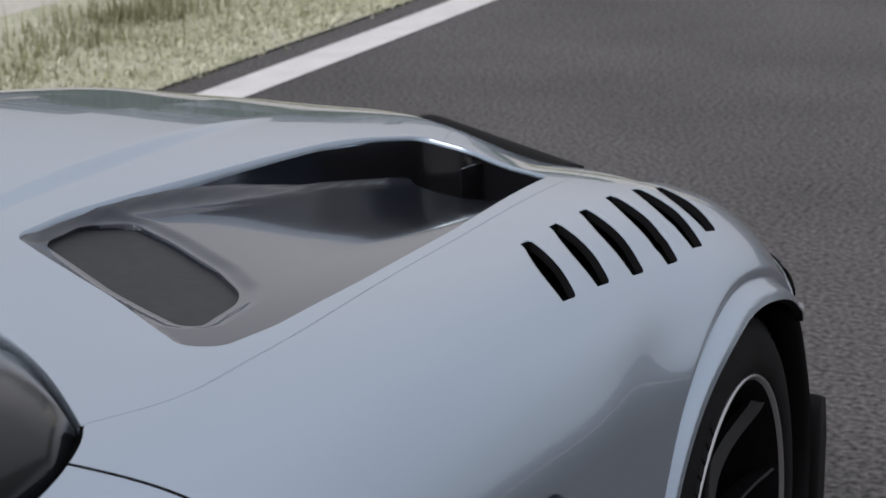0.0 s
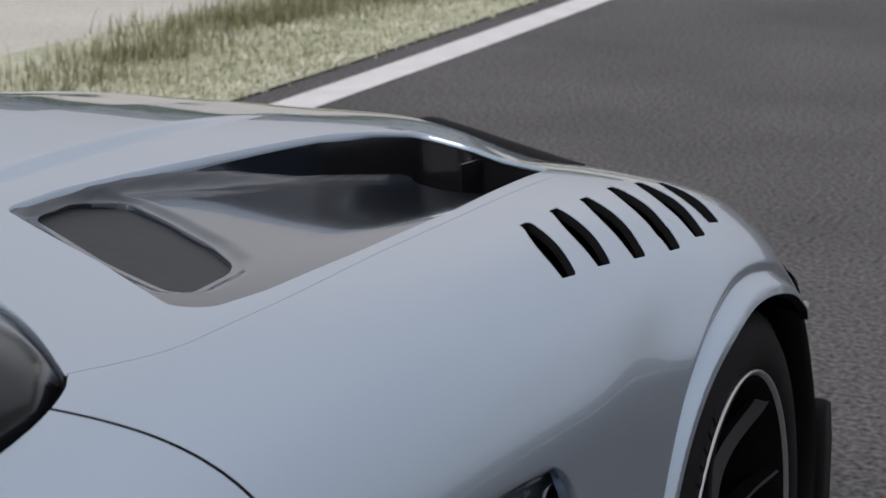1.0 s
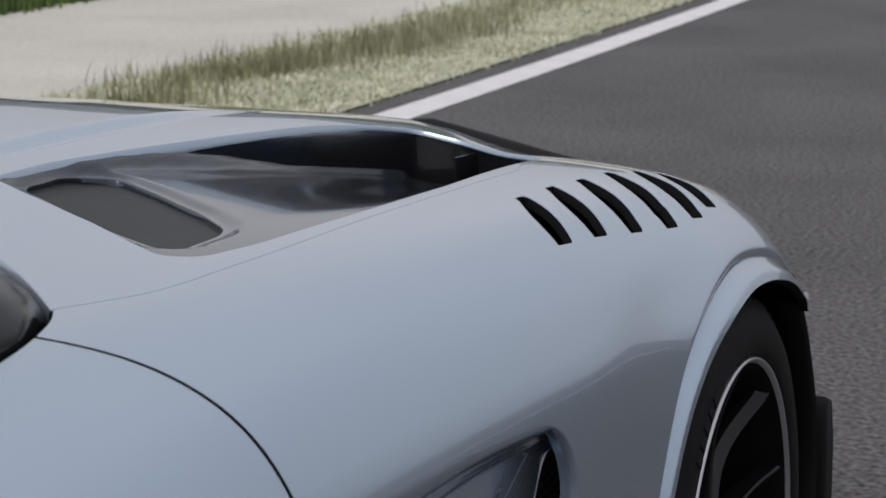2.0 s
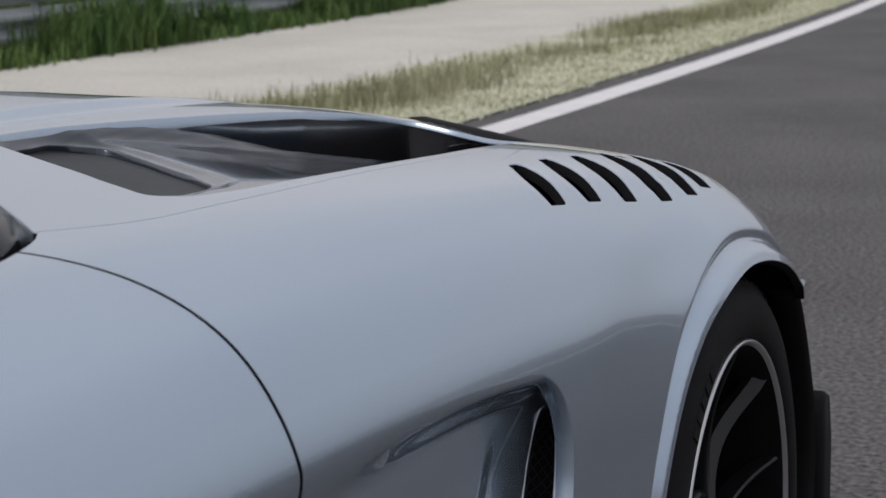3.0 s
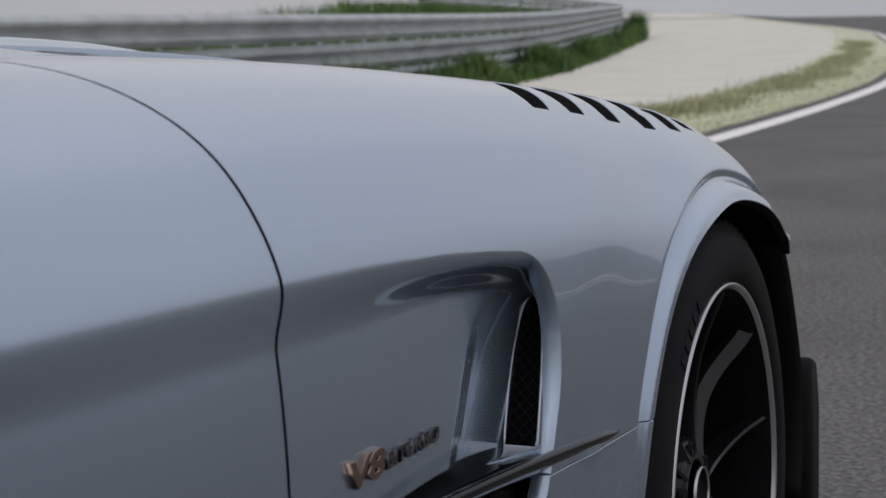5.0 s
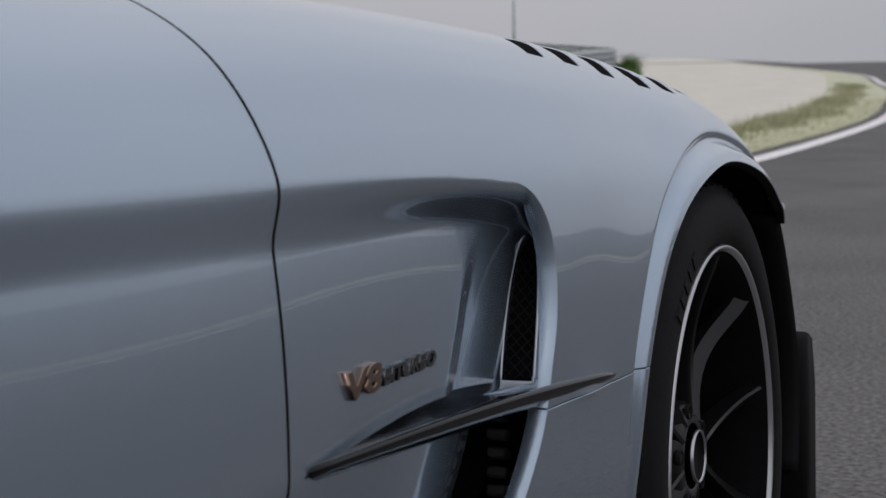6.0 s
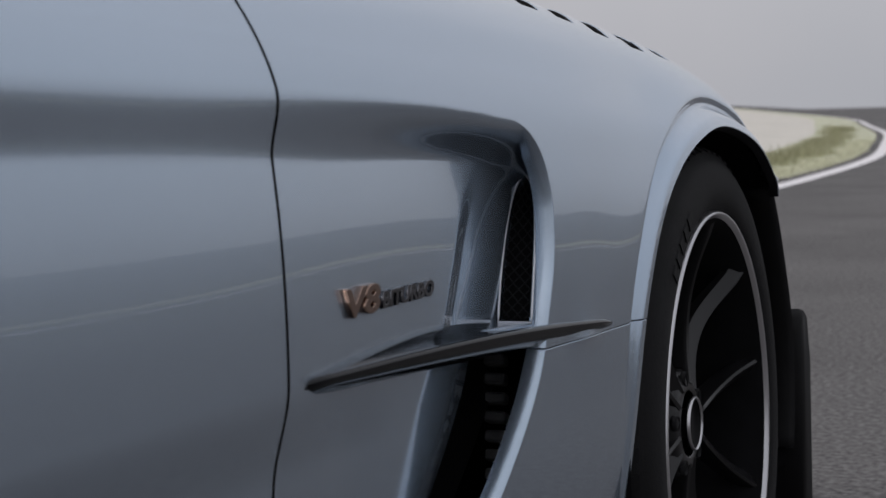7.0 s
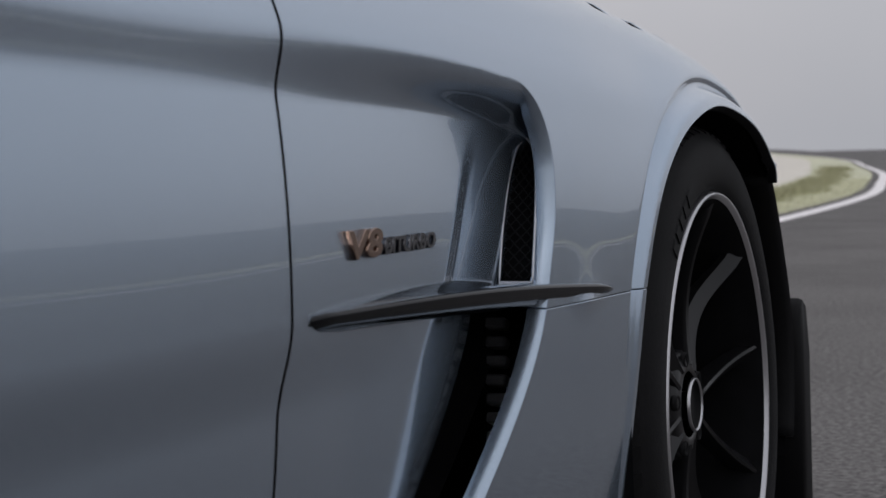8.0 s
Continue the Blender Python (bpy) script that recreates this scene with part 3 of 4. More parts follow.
for l in LOUVRES:
    xs = np.linspace(l[2] - 0.010, l[0] + 0.006, 18)
    f, back = louvre_front(xs, l), louvre_back(xs, l) - 0.004
    sect = []
    for d, w in ((0.0, 0.0010), (0.12, 0.0010), (0.24, 0.0014), (0.34, 0.0022), (0.41, 0.0040), (0.43, 0.010), (0.40, 0.018), (0.15, 0.016), (0.0, 0.009)):
        y = back + (f - back) * d
        sect.append(np.stack([xs, y, skin_at(xs, y) - w], 1))
    vs, fs = loft(sect, closed=False)
    piece("louvre_slat", vs, fs, PAINT, fender)

# ---------------------------------------------------------------- bonnet outlet: floor, mesh and duct
ux, uy = np.meshgrid(np.arange(0.29, 0.74, 0.007), np.arange(-0.90, 0.24, 0.007), indexing="ij")


def floor_depth(x, y):
    s = inside_outline(x.ravel(), y.ravel(), OUTLET).reshape(x.shape)
    m = inside_outline(x.ravel(), y.ravel(), MESHED).reshape(x.shape)
    run = (x - 0.325) * 0.536 + (y + 0.632) * 0.844
    fall = 0.056 * sm((run - 0.04) / 0.66) * (1 - 0.80 * sm((x - 0.42) / 0.28))
    open_side = sm((y + 0.50) / 0.48) * sm((0.56 - x) / 0.12)
    soft = sm((s + 0.004) / 0.03)
    return 0.004 + 0.008 * sm(s / 0.014) + fall * (soft + (1 - soft) * open_side) + 0.005 * sm((0.022 + m) / 0.018)


def flat_grid(zfun):
    p = np.stack([ux, uy, zfun(ux, uy)], -1)
    e = 0.003
    tx = np.stack([np.full_like(ux, 2 * e), np.zeros_like(ux), zfun(ux + e, uy) - zfun(ux - e, uy)], -1)
    ty = np.stack([np.zeros_like(ux), np.full_like(ux, 2 * e), zfun(ux, uy + e) - zfun(ux, uy - e)], -1)
    n = np.cross(tx, ty)
    n /= np.linalg.norm(n, axis=-1, keepdims=True)
    m = ux.shape[1]
    i = (np.arange(ux.shape[0] - 1)[:, None] * m + np.arange(m - 1)[None]).ravel()
    t = np.concatenate([np.stack([i, i + m, i + m + 1], 1), np.stack([i, i + m + 1, i + 1], 1)])
    return p.reshape(-1, 3), t, n.reshape(-1, 3)


def floor_z(x, y):
    return skin_at(x, y) - floor_depth(x, y)


floor_grid = flat_grid(floor_z)
keep_floor = trimmed([lambda p: smin(outlet_in(p) + 0.006, (0.165 - (p[:, 0] - 0.46) * 0.80 - p[:, 1]) * 0.78, 0.03)], floor_grid)
for side in (1, -1):
    flip = np.array([side, 1, 1])
    fl = trimmed([lambda p: -inside_outline(p[:, 0], p[:, 1], MESHED)], keep_floor)
    v2, f2, n2 = flanged(*fl, 0.010)
    piece("outlet_floor", v2 * flip, [f if side > 0 else f[::-1] for f in f2], DARKGLOSS, bonnet, "gloss dark floor of the bonnet air outlet", n2 * flip)
    me_v, me_t, me_n = trimmed([lambda p: inside_outline(p[:, 0], p[:, 1], MESHED) + 0.004], keep_floor)
    piece("outlet_mesh", (me_v - me_n * 0.007) * flip, [tuple(t) if side > 0 else tuple(t)[::-1] for t in me_t], GRILLE, bonnet, "dark fine metal mesh", me_n * flip)
    # upright walls of the duct below the rail and the front edge
    wall = [q for q in OUTLET]
    top = [(x * side, y, float(skin_at(np.array(x), np.array(y))) - 0.004) for x, y in wall]
    low = [(x, y, z - 0.077) for x, y, z in top]
    vs, fs = loft([top, low], caps=False)
    duct = piece("outlet_wall", vs, fs, BLACK, bonnet, "black duct wall")
    duct.data.materials.append(DARKGLOSS)
    for f in duct.data.polygons:
        f.material_index = int(f.center.y < -0.03)
    base = [(x, y, z - 0.072) for x, y, z in top]
    piece("duct_base", base, [tuple(range(len(base)))], VOID, bonnet, "", None, False)
    # the two guide fins in the mouth of the duct
    for (xa, ya), (xb, yb) in (((0.522, 0.205), (0.512, 0.165)),):
        za = float(skin_at(np.array(xa), np.array(ya)))
        bm = bmesh.new()
        bmesh.ops.create_cube(bm, size=1, matrix=Matrix.Translation(((xa + xb) / 2 * side, (ya + yb) / 2, za - 0.042)) @ Matrix.Rotation(math.atan2((xa - xb) * -side, ya - yb), 4, "Z") @ Matrix.Diagonal((0.003, 0.050, 0.060, 1)))
        part("guide_fin", bm, BLACK, bonnet)

# black strip along the bonnet's front step
strip = []
for k in np.linspace(0, 1, 20):
    x = 0.315 + 0.31 * k
    y = 0.305 + (0.61 - x) * 0.5
    z = 0.797 - 0.020 * k
    h = 0.012 * min(1.0, 8 * k + 0.3) * (1 - 0.6 * k**2)
    strip.append([(x, y - 0.010, z - 0.045), (x, y - 0.010, z - h * 0.4), (x + 0.002, y - 0.004, z + h * 0.6), (x + 0.006, y + 0.008, z + h * 0.75), (x + 0.012, y + 0.022, z + h * 0.1), (x + 0.014, y + 0.026, z - 0.05)])
vs, fs = loft(strip)
piece("headlamp_trim", vs, fs, MATT, car, "black trim strip ahead of the bonnet")

# ---------------------------------------------------------------- side vent
# painted surround and mesh of the upper vent, set in the step behind the lip
vent = new("side_vent")
vent.parent = car
tagged(vent, "upright black mesh air vent with a thin bright frame")
V_BL, V_BR, V_TOP = (0.910, -0.606, 0.532), (0.941, -0.606, 0.532), (0.917, -0.558, 0.660)


def vent_point(a, h):
    """a across from inner to outer edge, h from 0 at the foot to 1 at the tip."""
    y = V_BL[1] + (V_TOP[1] - V_BL[1]) * h**1.15
    half = 0.5 * (V_BR[0] - V_BL[0]) * math.sqrt(max(0.0, 1 - h**3.2))
    mid = (V_BL[0] + V_BR[0]) / 2 + (V_TOP[0] - (V_BL[0] + V_BR[0]) / 2) * h
    return Vector((mid + (2 * a - 1) * half, y - 0.012 * (1 - h), V_BL[2] + (V_TOP[2] - V_BL[2]) * h))


outline = [vent_point(0, h) for h in np.linspace(0, 1, 22)] + [vent_point(1, h) for h in np.linspace(1, 0, 22)[1:]]
centre = sum(outline, Vector()) / len(outline)
vs = [tuple(centre + Vector((0, 0.010, 0)))] + [tuple(p + Vector((0, 0.010, 0))) for p in outline]
piece("backing", vs, [(0, i + 1, (i + 1) % len(outline) + 1) for i in range(len(outline))], VOID, vent)


def tube(points, r, closed=False, sides=6):
    pts = [Vector(p) for p in points]
    rows, n = [], len(pts)
    for i, p in enumerate(pts):
        a = pts[i - 1] if (i or closed) else p
        b = pts[(i + 1) % n] if (i < n - 1 or closed) else p
        d = (b - a).normalized()
        u = d.orthogonal().normalized() if abs(d.y) > 0.9 else d.cross(Vector((0, 1, 0))).normalized()
        w = d.cross(u)
        rows.append([tuple(p + u * r * math.cos(2 * math.pi * k / sides) + w * r * math.sin(2 * math.pi * k / sides)) for k in range(sides)])
    if closed:
        rows.append(rows[0])
    return loft(rows, caps=not closed)


vs, fs = tube([p + (centre - p) * -0.02 for p in outline], 0.0013, True)
piece("frame", vs, fs, CHROME, vent, "thin bright frame")
for sign in (1, -1):
    for k in range(-3, 14):
        pts = []
        for a in np.linspace(0, 1, 12):
            h = k * 0.085 + sign * a * 0.24
            if 0.0 < h < 0.99:
                pts.append(vent_point(a, h) + Vector((0, 0.004, 0)))
        if len(pts) > 1:
            vs, fs = tube(pts, 0.0006, sides=4)
            piece("mesh_wire", vs, fs, MATT, vent)

# sill of the vent and the painted shelf in front of it
vs, fs = loft([[(0.893 + 0.0, -0.80 + 0.0, z) for z in (0.525, 0.5335)] + [(0.9, -0.80, 0.5335), (0.9, -0.80, 0.525)],
               [(0.890, -0.60, z) for z in (0.522, 0.531)] + [(0.945, -0.60, 0.531), (0.945, -0.60, 0.522)]])
piece("vent_shelf", vs, fs, PAINT, vent)

# the lower duct: a near-black sheet stands in for its shade, with stiffening ribs
duct = new("lower_duct")
duct.parent = car
tagged(duct, "dark open air duct behind the front wheel")
dk = trimmed([lambda p: duct_in(p) + 0.004], fine_grid)
piece("duct_wall", dk[0] - dk[2] * 0.003 - np.array([0.030, 0, 0]), dk[1], VOID, duct, "", dk[2])
for k in range(11):
    z = 0.488 - 0.0178 * k
    bm = bmesh.new()
    bmesh.ops.create_cube(bm, size=1, matrix=Matrix.Translation((0.886, -0.563 - 0.0006 * k, z)) @ Matrix.Rotation(radians(-18), 4, "X") @ Matrix.Diagonal((0.020, 0.016, 0.0105, 1)))
    bmesh.ops.bevel(bm, geom=bm.edges[:], offset=0.002, segments=1, affect="EDGES")
    part("rib", bm, RIB, duct)


def side_x(y, z):
    """Where the pressed-in side lies at y, z."""
    v = np.linspace(0.3, 0.75, 400)
    p = skin(np.full(400, float(y)), v)
    return float(np.interp(z, p[:, 2], p[:, 0]))


# ---------------------------------------------------------------- side blade
rims, plates = [], []
for k in np.linspace(0, 1, 56):
    y = -1.027 + 0.578 * k
    zc = 0.5285 - 0.0185 * k + 0.005 * math.sin(math.pi * k)
    body_x = side_x(y, zc + 0.004) if y < -0.60 else 0.955 + 0.08 * (y + 0.60)
    end = math.sqrt(max(0.0, 1 - max(0.0, (k - 0.90) / 0.10) ** 2)) * math.sqrt(min(1.0, k / 0.03 + 0.05))
    outer = max(0.922 + 0.052 * k**0.8, body_x + 0.002) - 0.010 * (1 - end)
    h, w = 0.0105 * (0.25 + 0.75 * end) * (0.75 + 0.25 * math.sin(math.pi * k)), 0.0060
    rims.append([(outer - dx * (0.4 + 0.6 * end), y, zc + h * dz) for dx, dz in ((0.016, -1.0), (0.011, -0.75), (0.006, -0.3), (0.002, 0.2), (0.0, 0.6), (0.001, 0.85), (0.005, 1.0), (0.009, 0.9))] +
                [(outer - w - 0.006, y, zc + h * 0.55), (body_x - 0.02, y, zc - h * 0.2), (body_x - 0.02, y, zc - h * 0.9)])
    if k < 0.80:
        lift = 0.018 * math.sin(math.pi * min(1.0, k / 0.8)) ** 0.8
        x0, x1 = body_x - 0.012, max(outer - w - 0.003, body_x)
        plates.append([(x0 + (x1 - x0) * u, y, zc + h * 0.5 + lift * (1 - u) ** 1.6) for u in (0, 0.25, 0.5, 0.75, 1.0)] + [(x1, y, zc - h * 0.1), (x0, y, zc - h * 0.1)])
vs, fs = loft(rims)
blade = piece("side_blade", vs, fs, BLADE, car, "gloss black horizontal blade under the vent")
vs, fs = loft(plates)
piece("top_plate", vs, fs, BLADE, blade, "gloss black dished top")

# ---------------------------------------------------------------- badge
def letters(name, body, size, m, depth, mat, parent, label=""):
    cu = bpy.data.curves.new(name, "FONT")
    cu.body, cu.size, cu.extrude, cu.bevel_depth, cu.bevel_resolution, cu.resolution_u = body, size, depth, size * 0.02, 1, 3
    cu.shear = 0.12
    cu.offset = size * 0.025
    tmp = bpy.data.objects.new(name, cu)
    scene.collection.objects.link(tmp)
    me = bpy.data.meshes.new_from_object(tmp.evaluated_get(bpy.context.evaluated_depsgraph_get()))
    bpy.data.objects.remove(tmp)
    me.materials.clear()
    me.materials.append(mat)
    ob = new(name, me)
    ob.parent = parent
    ob.matrix_local = m
    if label:
        tagged(ob, label)
    return ob


FACE = Matrix(((0, 0, 1, 0), (1, 0, 0, 0), (0, 1, 0, 0), (0, 0, 0, 1)))
letters("badge", "V8", 0.0295, Matrix.Translation((side_x(-0.964, 0.578) + 0.0015, -0.964, 0.5715)) @ Matrix.Rotation(math.atan2(side_x(-0.965, 0.578) - side_x(-0.90, 0.578), 0.065), 4, "Z") @ FACE @ Matrix.Diagonal((2.0, 0.98, 1, 1)), 0.0026, BADGE, car, "raised bronze chrome engine lettering V8")
letters("badge", "BITURBO", 0.0175, Matrix.Translation((side_x(-0.89, 0.578) + 0.0012, -0.890, 0.5718)) @ Matrix.Rotation(math.atan2(side_x(-0.89, 0.578) - side_x(-0.77, 0.578), 0.12), 4, "Z") @ FACE @ Matrix.Diagonal((1.52, 0.98, 1, 1)), 0.0017, BADGE_DARK, car, "raised dark chrome lettering BITURBO")

# ---------------------------------------------------------------- cabin
cab = []
for y, half, top, base in ((-0.80, 0.30, 0.89, 0.868), (-0.93, 0.575, 0.925, 0.868), (-1.04, 0.690, 0.965, 0.868), (-1.12, 0.725, 0.995, 0.868), (-1.3, 0.748, 1.07, 0.868), (-1.5, 0.754, 1.16, 0.87), (-1.75, 0.755, 1.25, 0.87),
                           (-2.1, 0.752, 1.28, 0.87), (-2.5, 0.73, 1.22, 0.87), (-2.9, 0.67, 1.06, 0.87), (-3.25, 0.6, 0.92, 0.86)):
    ring = []
    for a in np.linspace(0, math.pi, 25):
        c, s2 = math.cos(a), math.sin(a)
        ring.append((half * math.copysign(abs(c) ** 0.62, c), y, base + (top - base) * abs(s2) ** 0.8))
    cab.append(ring)
vs, fs = loft(cab, closed=False)
piece("greenhouse", vs, fs, GLASS, car, "dark tinted windscreen and side glass")

# ---------------------------------------------------------------- wheels
CAMBER = 1.2
tyre_profile = [(-0.02, 0.243), (-0.008, 0.257), (-0.001, 0.262), (0.003, 0.270), (0.0045, 0.282), (0.004, 0.296), (0.0, 0.310), (-0.006, 0.319), (-0.008, 0.3205), (-0.012, 0.3275), (-0.022, 0.334), (-0.04, 0.3385),
                (-0.08, 0.3405), (-0.2, 0.3405), (-0.26, 0.33), (-0.28, 0.30), (-0.27, 0.245)]


def spoke_sections(angle, spread):
    """One arm of a forked spoke, from the hub out to the rim, with a raised ridge along its outer flank."""
    rows, side = [], math.copysign(1, spread)
    for k in np.linspace(0, 1, 13):
        r = 0.048 + 0.196 * k
        a = angle + spread * (0.28 + 0.72 * sm(k * 1.05) ** 0.9)
        w = 0.0125 - 0.0055 * k + 0.004 * k**4
        x = -0.040 - 0.010 * math.sin(math.pi * min(1, k * 1.1)) + 0.030 * k**2.2
        d = 0.034 - 0.014 * k
        rows.append([(x + dx, r * math.cos(a) - q * side * math.sin(a), r * math.sin(a) + q * side * math.cos(a)) for q, dx in
                     ((-w, -d), (-w, -0.012), (-w * 0.7, -0.009), (w * 0.25, -0.002), (w * 0.55, 0.001), (w * 0.9, -0.001), (w, -0.006), (w, -d))])
    return rows


def wheel_at(m, flip=False):
    w = new("wheel")
    w.parent = car
    w.matrix_local = m
    vs, fs = lathe(tyre_profile, 144)
    tyre = piece("tyre", vs, fs, RUBBER, w, "black low-profile road tyre")
    vs, fs = lathe([(-0.006, 0.2465), (-0.001, 0.2505), (0.0015, 0.2525), (0.0015, 0.2545), (-0.001, 0.256), (-0.008, 0.257)], 144)
    piece("rim_edge", vs, fs, CHROME, w, "thin bright machined rim edge")
    vs, fs = lathe([(-0.004, 0.248), (-0.014, 0.240), (-0.05, 0.228), (-0.12, 0.222), (-0.25, 0.22)], 96)
    piece("rim_barrel", vs, fs, VOID, w)
    for i in range(5):
        a = math.radians(72 * i + 63)
        for spread in (-0.314, 0.314):
            vs, fs = loft(spoke_sections(a, spread))
            spoke = piece("spoke", vs, fs, RIM, w, "satin black forked spoke arm")
            spoke.data.set_sharp_from_angle(angle=radians(32))
        # the recessed web in the fork
        rows = []
        for k in np.linspace(0, 1, 6):
            r, half = 0.05 + 0.085 * k, 0.10 + 0.10 * k
            rows.append([(-0.056 - 0.006 * k + dx, r * math.cos(a + q * half), r * math.sin(a + q * half)) for q, dx in ((-1, 0), (-0.4, -0.004), (0.4, -0.004), (1, 0), (1, -0.02), (-1, -0.02))])
        vs, fs = loft(rows)
        piece("spoke_web", vs, fs, RIM, w)
    vs, fs = lathe([(-0.10, 0.070), (-0.052, 0.066), (-0.044, 0.058), (-0.040, 0.044), (-0.042, 0.040)], 64)
    piece("hub", vs, fs, RIM, w)
    vs, fs = lathe([(-0.036, 0.0325), (-0.0325, 0.0320), (-0.0320, 0.0310), (-0.0345, 0.0300)], 48)
    piece("centre_ring", vs, fs, CHROME, w, "bright centre lock ring")
    vs, fs = lathe([(-0.0345, 0.0305), (-0.040, 0.029), (-0.041, 0.015), (-0.041, 0.0005)], 48)
    piece("centre_cap", vs, fs, MATT, w)
    for i in range(5):
        a = radians(72 * i + 27)
        vs, fs = lathe([(-0.046, 0.010), (-0.040, 0.009), (-0.044, 0.006), (-0.06, 0.005)], 16)
        piece("bolt", [(x, y + 0.056 * math.cos(a), z + 0.056 * math.sin(a)) for x, y, z in vs], fs, MATT, w)
    vs, fs = lathe([(-0.15, 0.06), (-0.15, 0.195), (-0.18, 0.195), (-0.18, 0.06)], 64)
    piece("brake_disc", vs, fs, STEEL, w)
    rows = []
    for a in np.linspace(radians(-35), radians(40), 9):
        rows.append([(x, -r * math.cos(a), r * math.sin(a)) for x, r in ((-0.10, 0.13), (-0.085, 0.15), (-0.085, 0.19), (-0.10, 0.207), (-0.2, 0.207), (-0.2, 0.13))])
    vs, fs = loft(rows)
    piece("brake_caliper", vs, fs, BLACK, w)
    # tread blocks at the shoulder
    for i in range(72):
        a = 2 * math.pi * i / 72
        rows = []
        for da in (0.0, 0.048):
            rows.append([(x, r * math.cos(a + da + lean), r * math.sin(a + da + lean)) for x, r, lean in ((-0.011, 0.3265, 0.0), (-0.010, 0.3285, 0.0), (-0.024, 0.3365, 0.012), (-0.06, 0.3425, 0.03), (-0.06, 0.335, 0.03), (-0.024, 0.331, 0.012))])
        vs, fs = loft(rows)
        piece("tread_block", vs, fs, RUBBER, tyre, "", None, False)
    # raised sidewall lettering as plain bars
    for a0, n in ((radians(118), 5), (radians(200), 6)):
        for i in range(n):
            a = a0 + i * 0.075
            rows = []
            for da in (0.0, 0.045):
                rows.append([(x, r * math.cos(a + da), r * math.sin(a + da)) for x, r in ((0.0045, 0.279), (0.0062, 0.280), (0.0056, 0.296), (0.0036, 0.2975))])
            vs, fs = loft(rows)
            piece("sidewall_bar", vs, fs, MATT, tyre, "", None, False)
    return w


right_wheel = wheel_at(pose(WHEEL_X, WHEEL_Y, WHEEL_Z, 0, -CAMBER, 0))


def same_wheel(m):
    made = {}
    for o in (right_wheel, *right_wheel.children_recursive):
        made[o] = o.copy()
        scene.collection.objects.link(made[o])
        made[o].parent = made.get(o.parent, car)
        made[o].matrix_parent_inverse = o.matrix_parent_inverse
    made[right_wheel].matrix_local = m


same_wheel(pose(WHEEL_X, -2.63, WHEEL_Z + 0.004, 0, -1.2, 0))
same_wheel(pose(-WHEEL_X, 0, WHEEL_Z, 0, 1.2, 180))
same_wheel(pose(-WHEEL_X, -2.63, WHEEL_Z + 0.004, 0, 1.2, 180))

# wheel house liner, splash edge and aero flap
for sx in (1, -1):
    rows = []
    for a in np.linspace(radians(-18), radians(198), 60):
        r = float(ARCH_R(np.array(np.clip(math.degrees(a), -20, 200)))) 
        rows.append([(sx * x, dr * math.cos(a) + WHEEL_Y, WHEEL_Z + dr * math.sin(a)) for x, dr in ((0.962, r + 0.006), (0.93, r + 0.012), (0.60, r + 0.012), (0.58, 0.08))])
    vs, fs = loft(rows, closed=False)
    piece("wheel_liner", vs, fs, VOID, car)
    rows = []
    for a in np.linspace(radians(46), radians(-14), 24):
        r = float(ARCH_R(np.array(math.degrees(a))))
        rows.append([(sx * x, (r + dr) * math.cos(a), WHEEL_Z + (r + dr) * math.sin(a)) for x, dr in ((0.93, 0.0), (0.966, -0.001), (0.974, 0.004), (0.971, 0.012), (0.91, 0.03))])
    vs, fs = loft(rows)
    piece("arch_edge", vs, fs, MATT, car, "black plastic edge of the wheel opening")
    prof = [(0.40, 0.14), (0.397, 0.40), (0.402, 0.425), (0.416, 0.436), (0.44, 0.425), (0.462, 0.36), (0.468, 0.14)]
    vs, fs = loft([[(sx * 0.90, y, z) for y, z in prof], [(sx * 0.976, y, z) for y, z in prof], [(sx * 0.981, y + 0.004, z - 0.003) for y, z in prof]])
    piece("aero_flap", vs, fs, MATT, car, "black vertical aero flap ahead of the wheel")
clip_tab = bmesh.new()
bmesh.ops.create_cube(clip_tab, size=1, matrix=Matrix.Translation((0.976, 0.255, 0.622)) @ Matrix.Rotation(radians(-40), 4, "X") @ Matrix.Diagonal((0.012, 0.006, 0.014, 1)))
bmesh.ops.bevel(clip_tab, geom=clip_tab.edges[:], offset=0.002, segments=2, affect="EDGES")
part("edge_clip", clip_tab, CHROME, car, "small bright clip at the end of the wheel arch", True)

# floor pan under the car
bm = bmesh.new()
bmesh.ops.create_cube(bm, size=1, matrix=Matrix.Translation((0, -1.2, 0.14)) @ Matrix.Diagonal((1.74, 3.6, 0.05, 1)))
part("floor_pan", bm, VOID, car)

# the closed nose and tail of the car
def end_cap(name, y0, reach, label):
    v = np.linspace(0.0, float(V_END), 48)
    half = skin(np.full(48, y0), v)
    half = half[half[:, 0] > 0]
    ring = np.concatenate([half, half[::-1] * np.array([-1, 1, 1])])
    rings = []
    for k in range(7):
        a = k / 6
        s = 0.995 - 0.16 * a ** 2 - (0.83 if k == 6 else 0.0)
        r = ring.copy()
        r[:, 0] *= s
        r[:, 2] = 0.45 + (r[:, 2] - 0.45) * s - 0.004
        r[:, 1] = y0 + reach * min(a * 1.2, 1.0)
        rings.append([tuple(q) for q in r])
    vs, fs = loft(rings)
    piece(name, vs, fs, PAINT, car, label)


end_cap("front_bumper", 0.785, 0.13, "")
end_cap("tail_panel", -3.295, -0.16, "")

# ---------------------------------------------------------------- trackside
def along(s, offset):
    """The place and heading at s on the barrier's line, offset to its inside."""
    p, d = places_along(np.array([s]), np.array([offset]), RAIL)
    return Vector(p[0]), Vector((d[0, 0], d[0, 1], 0))


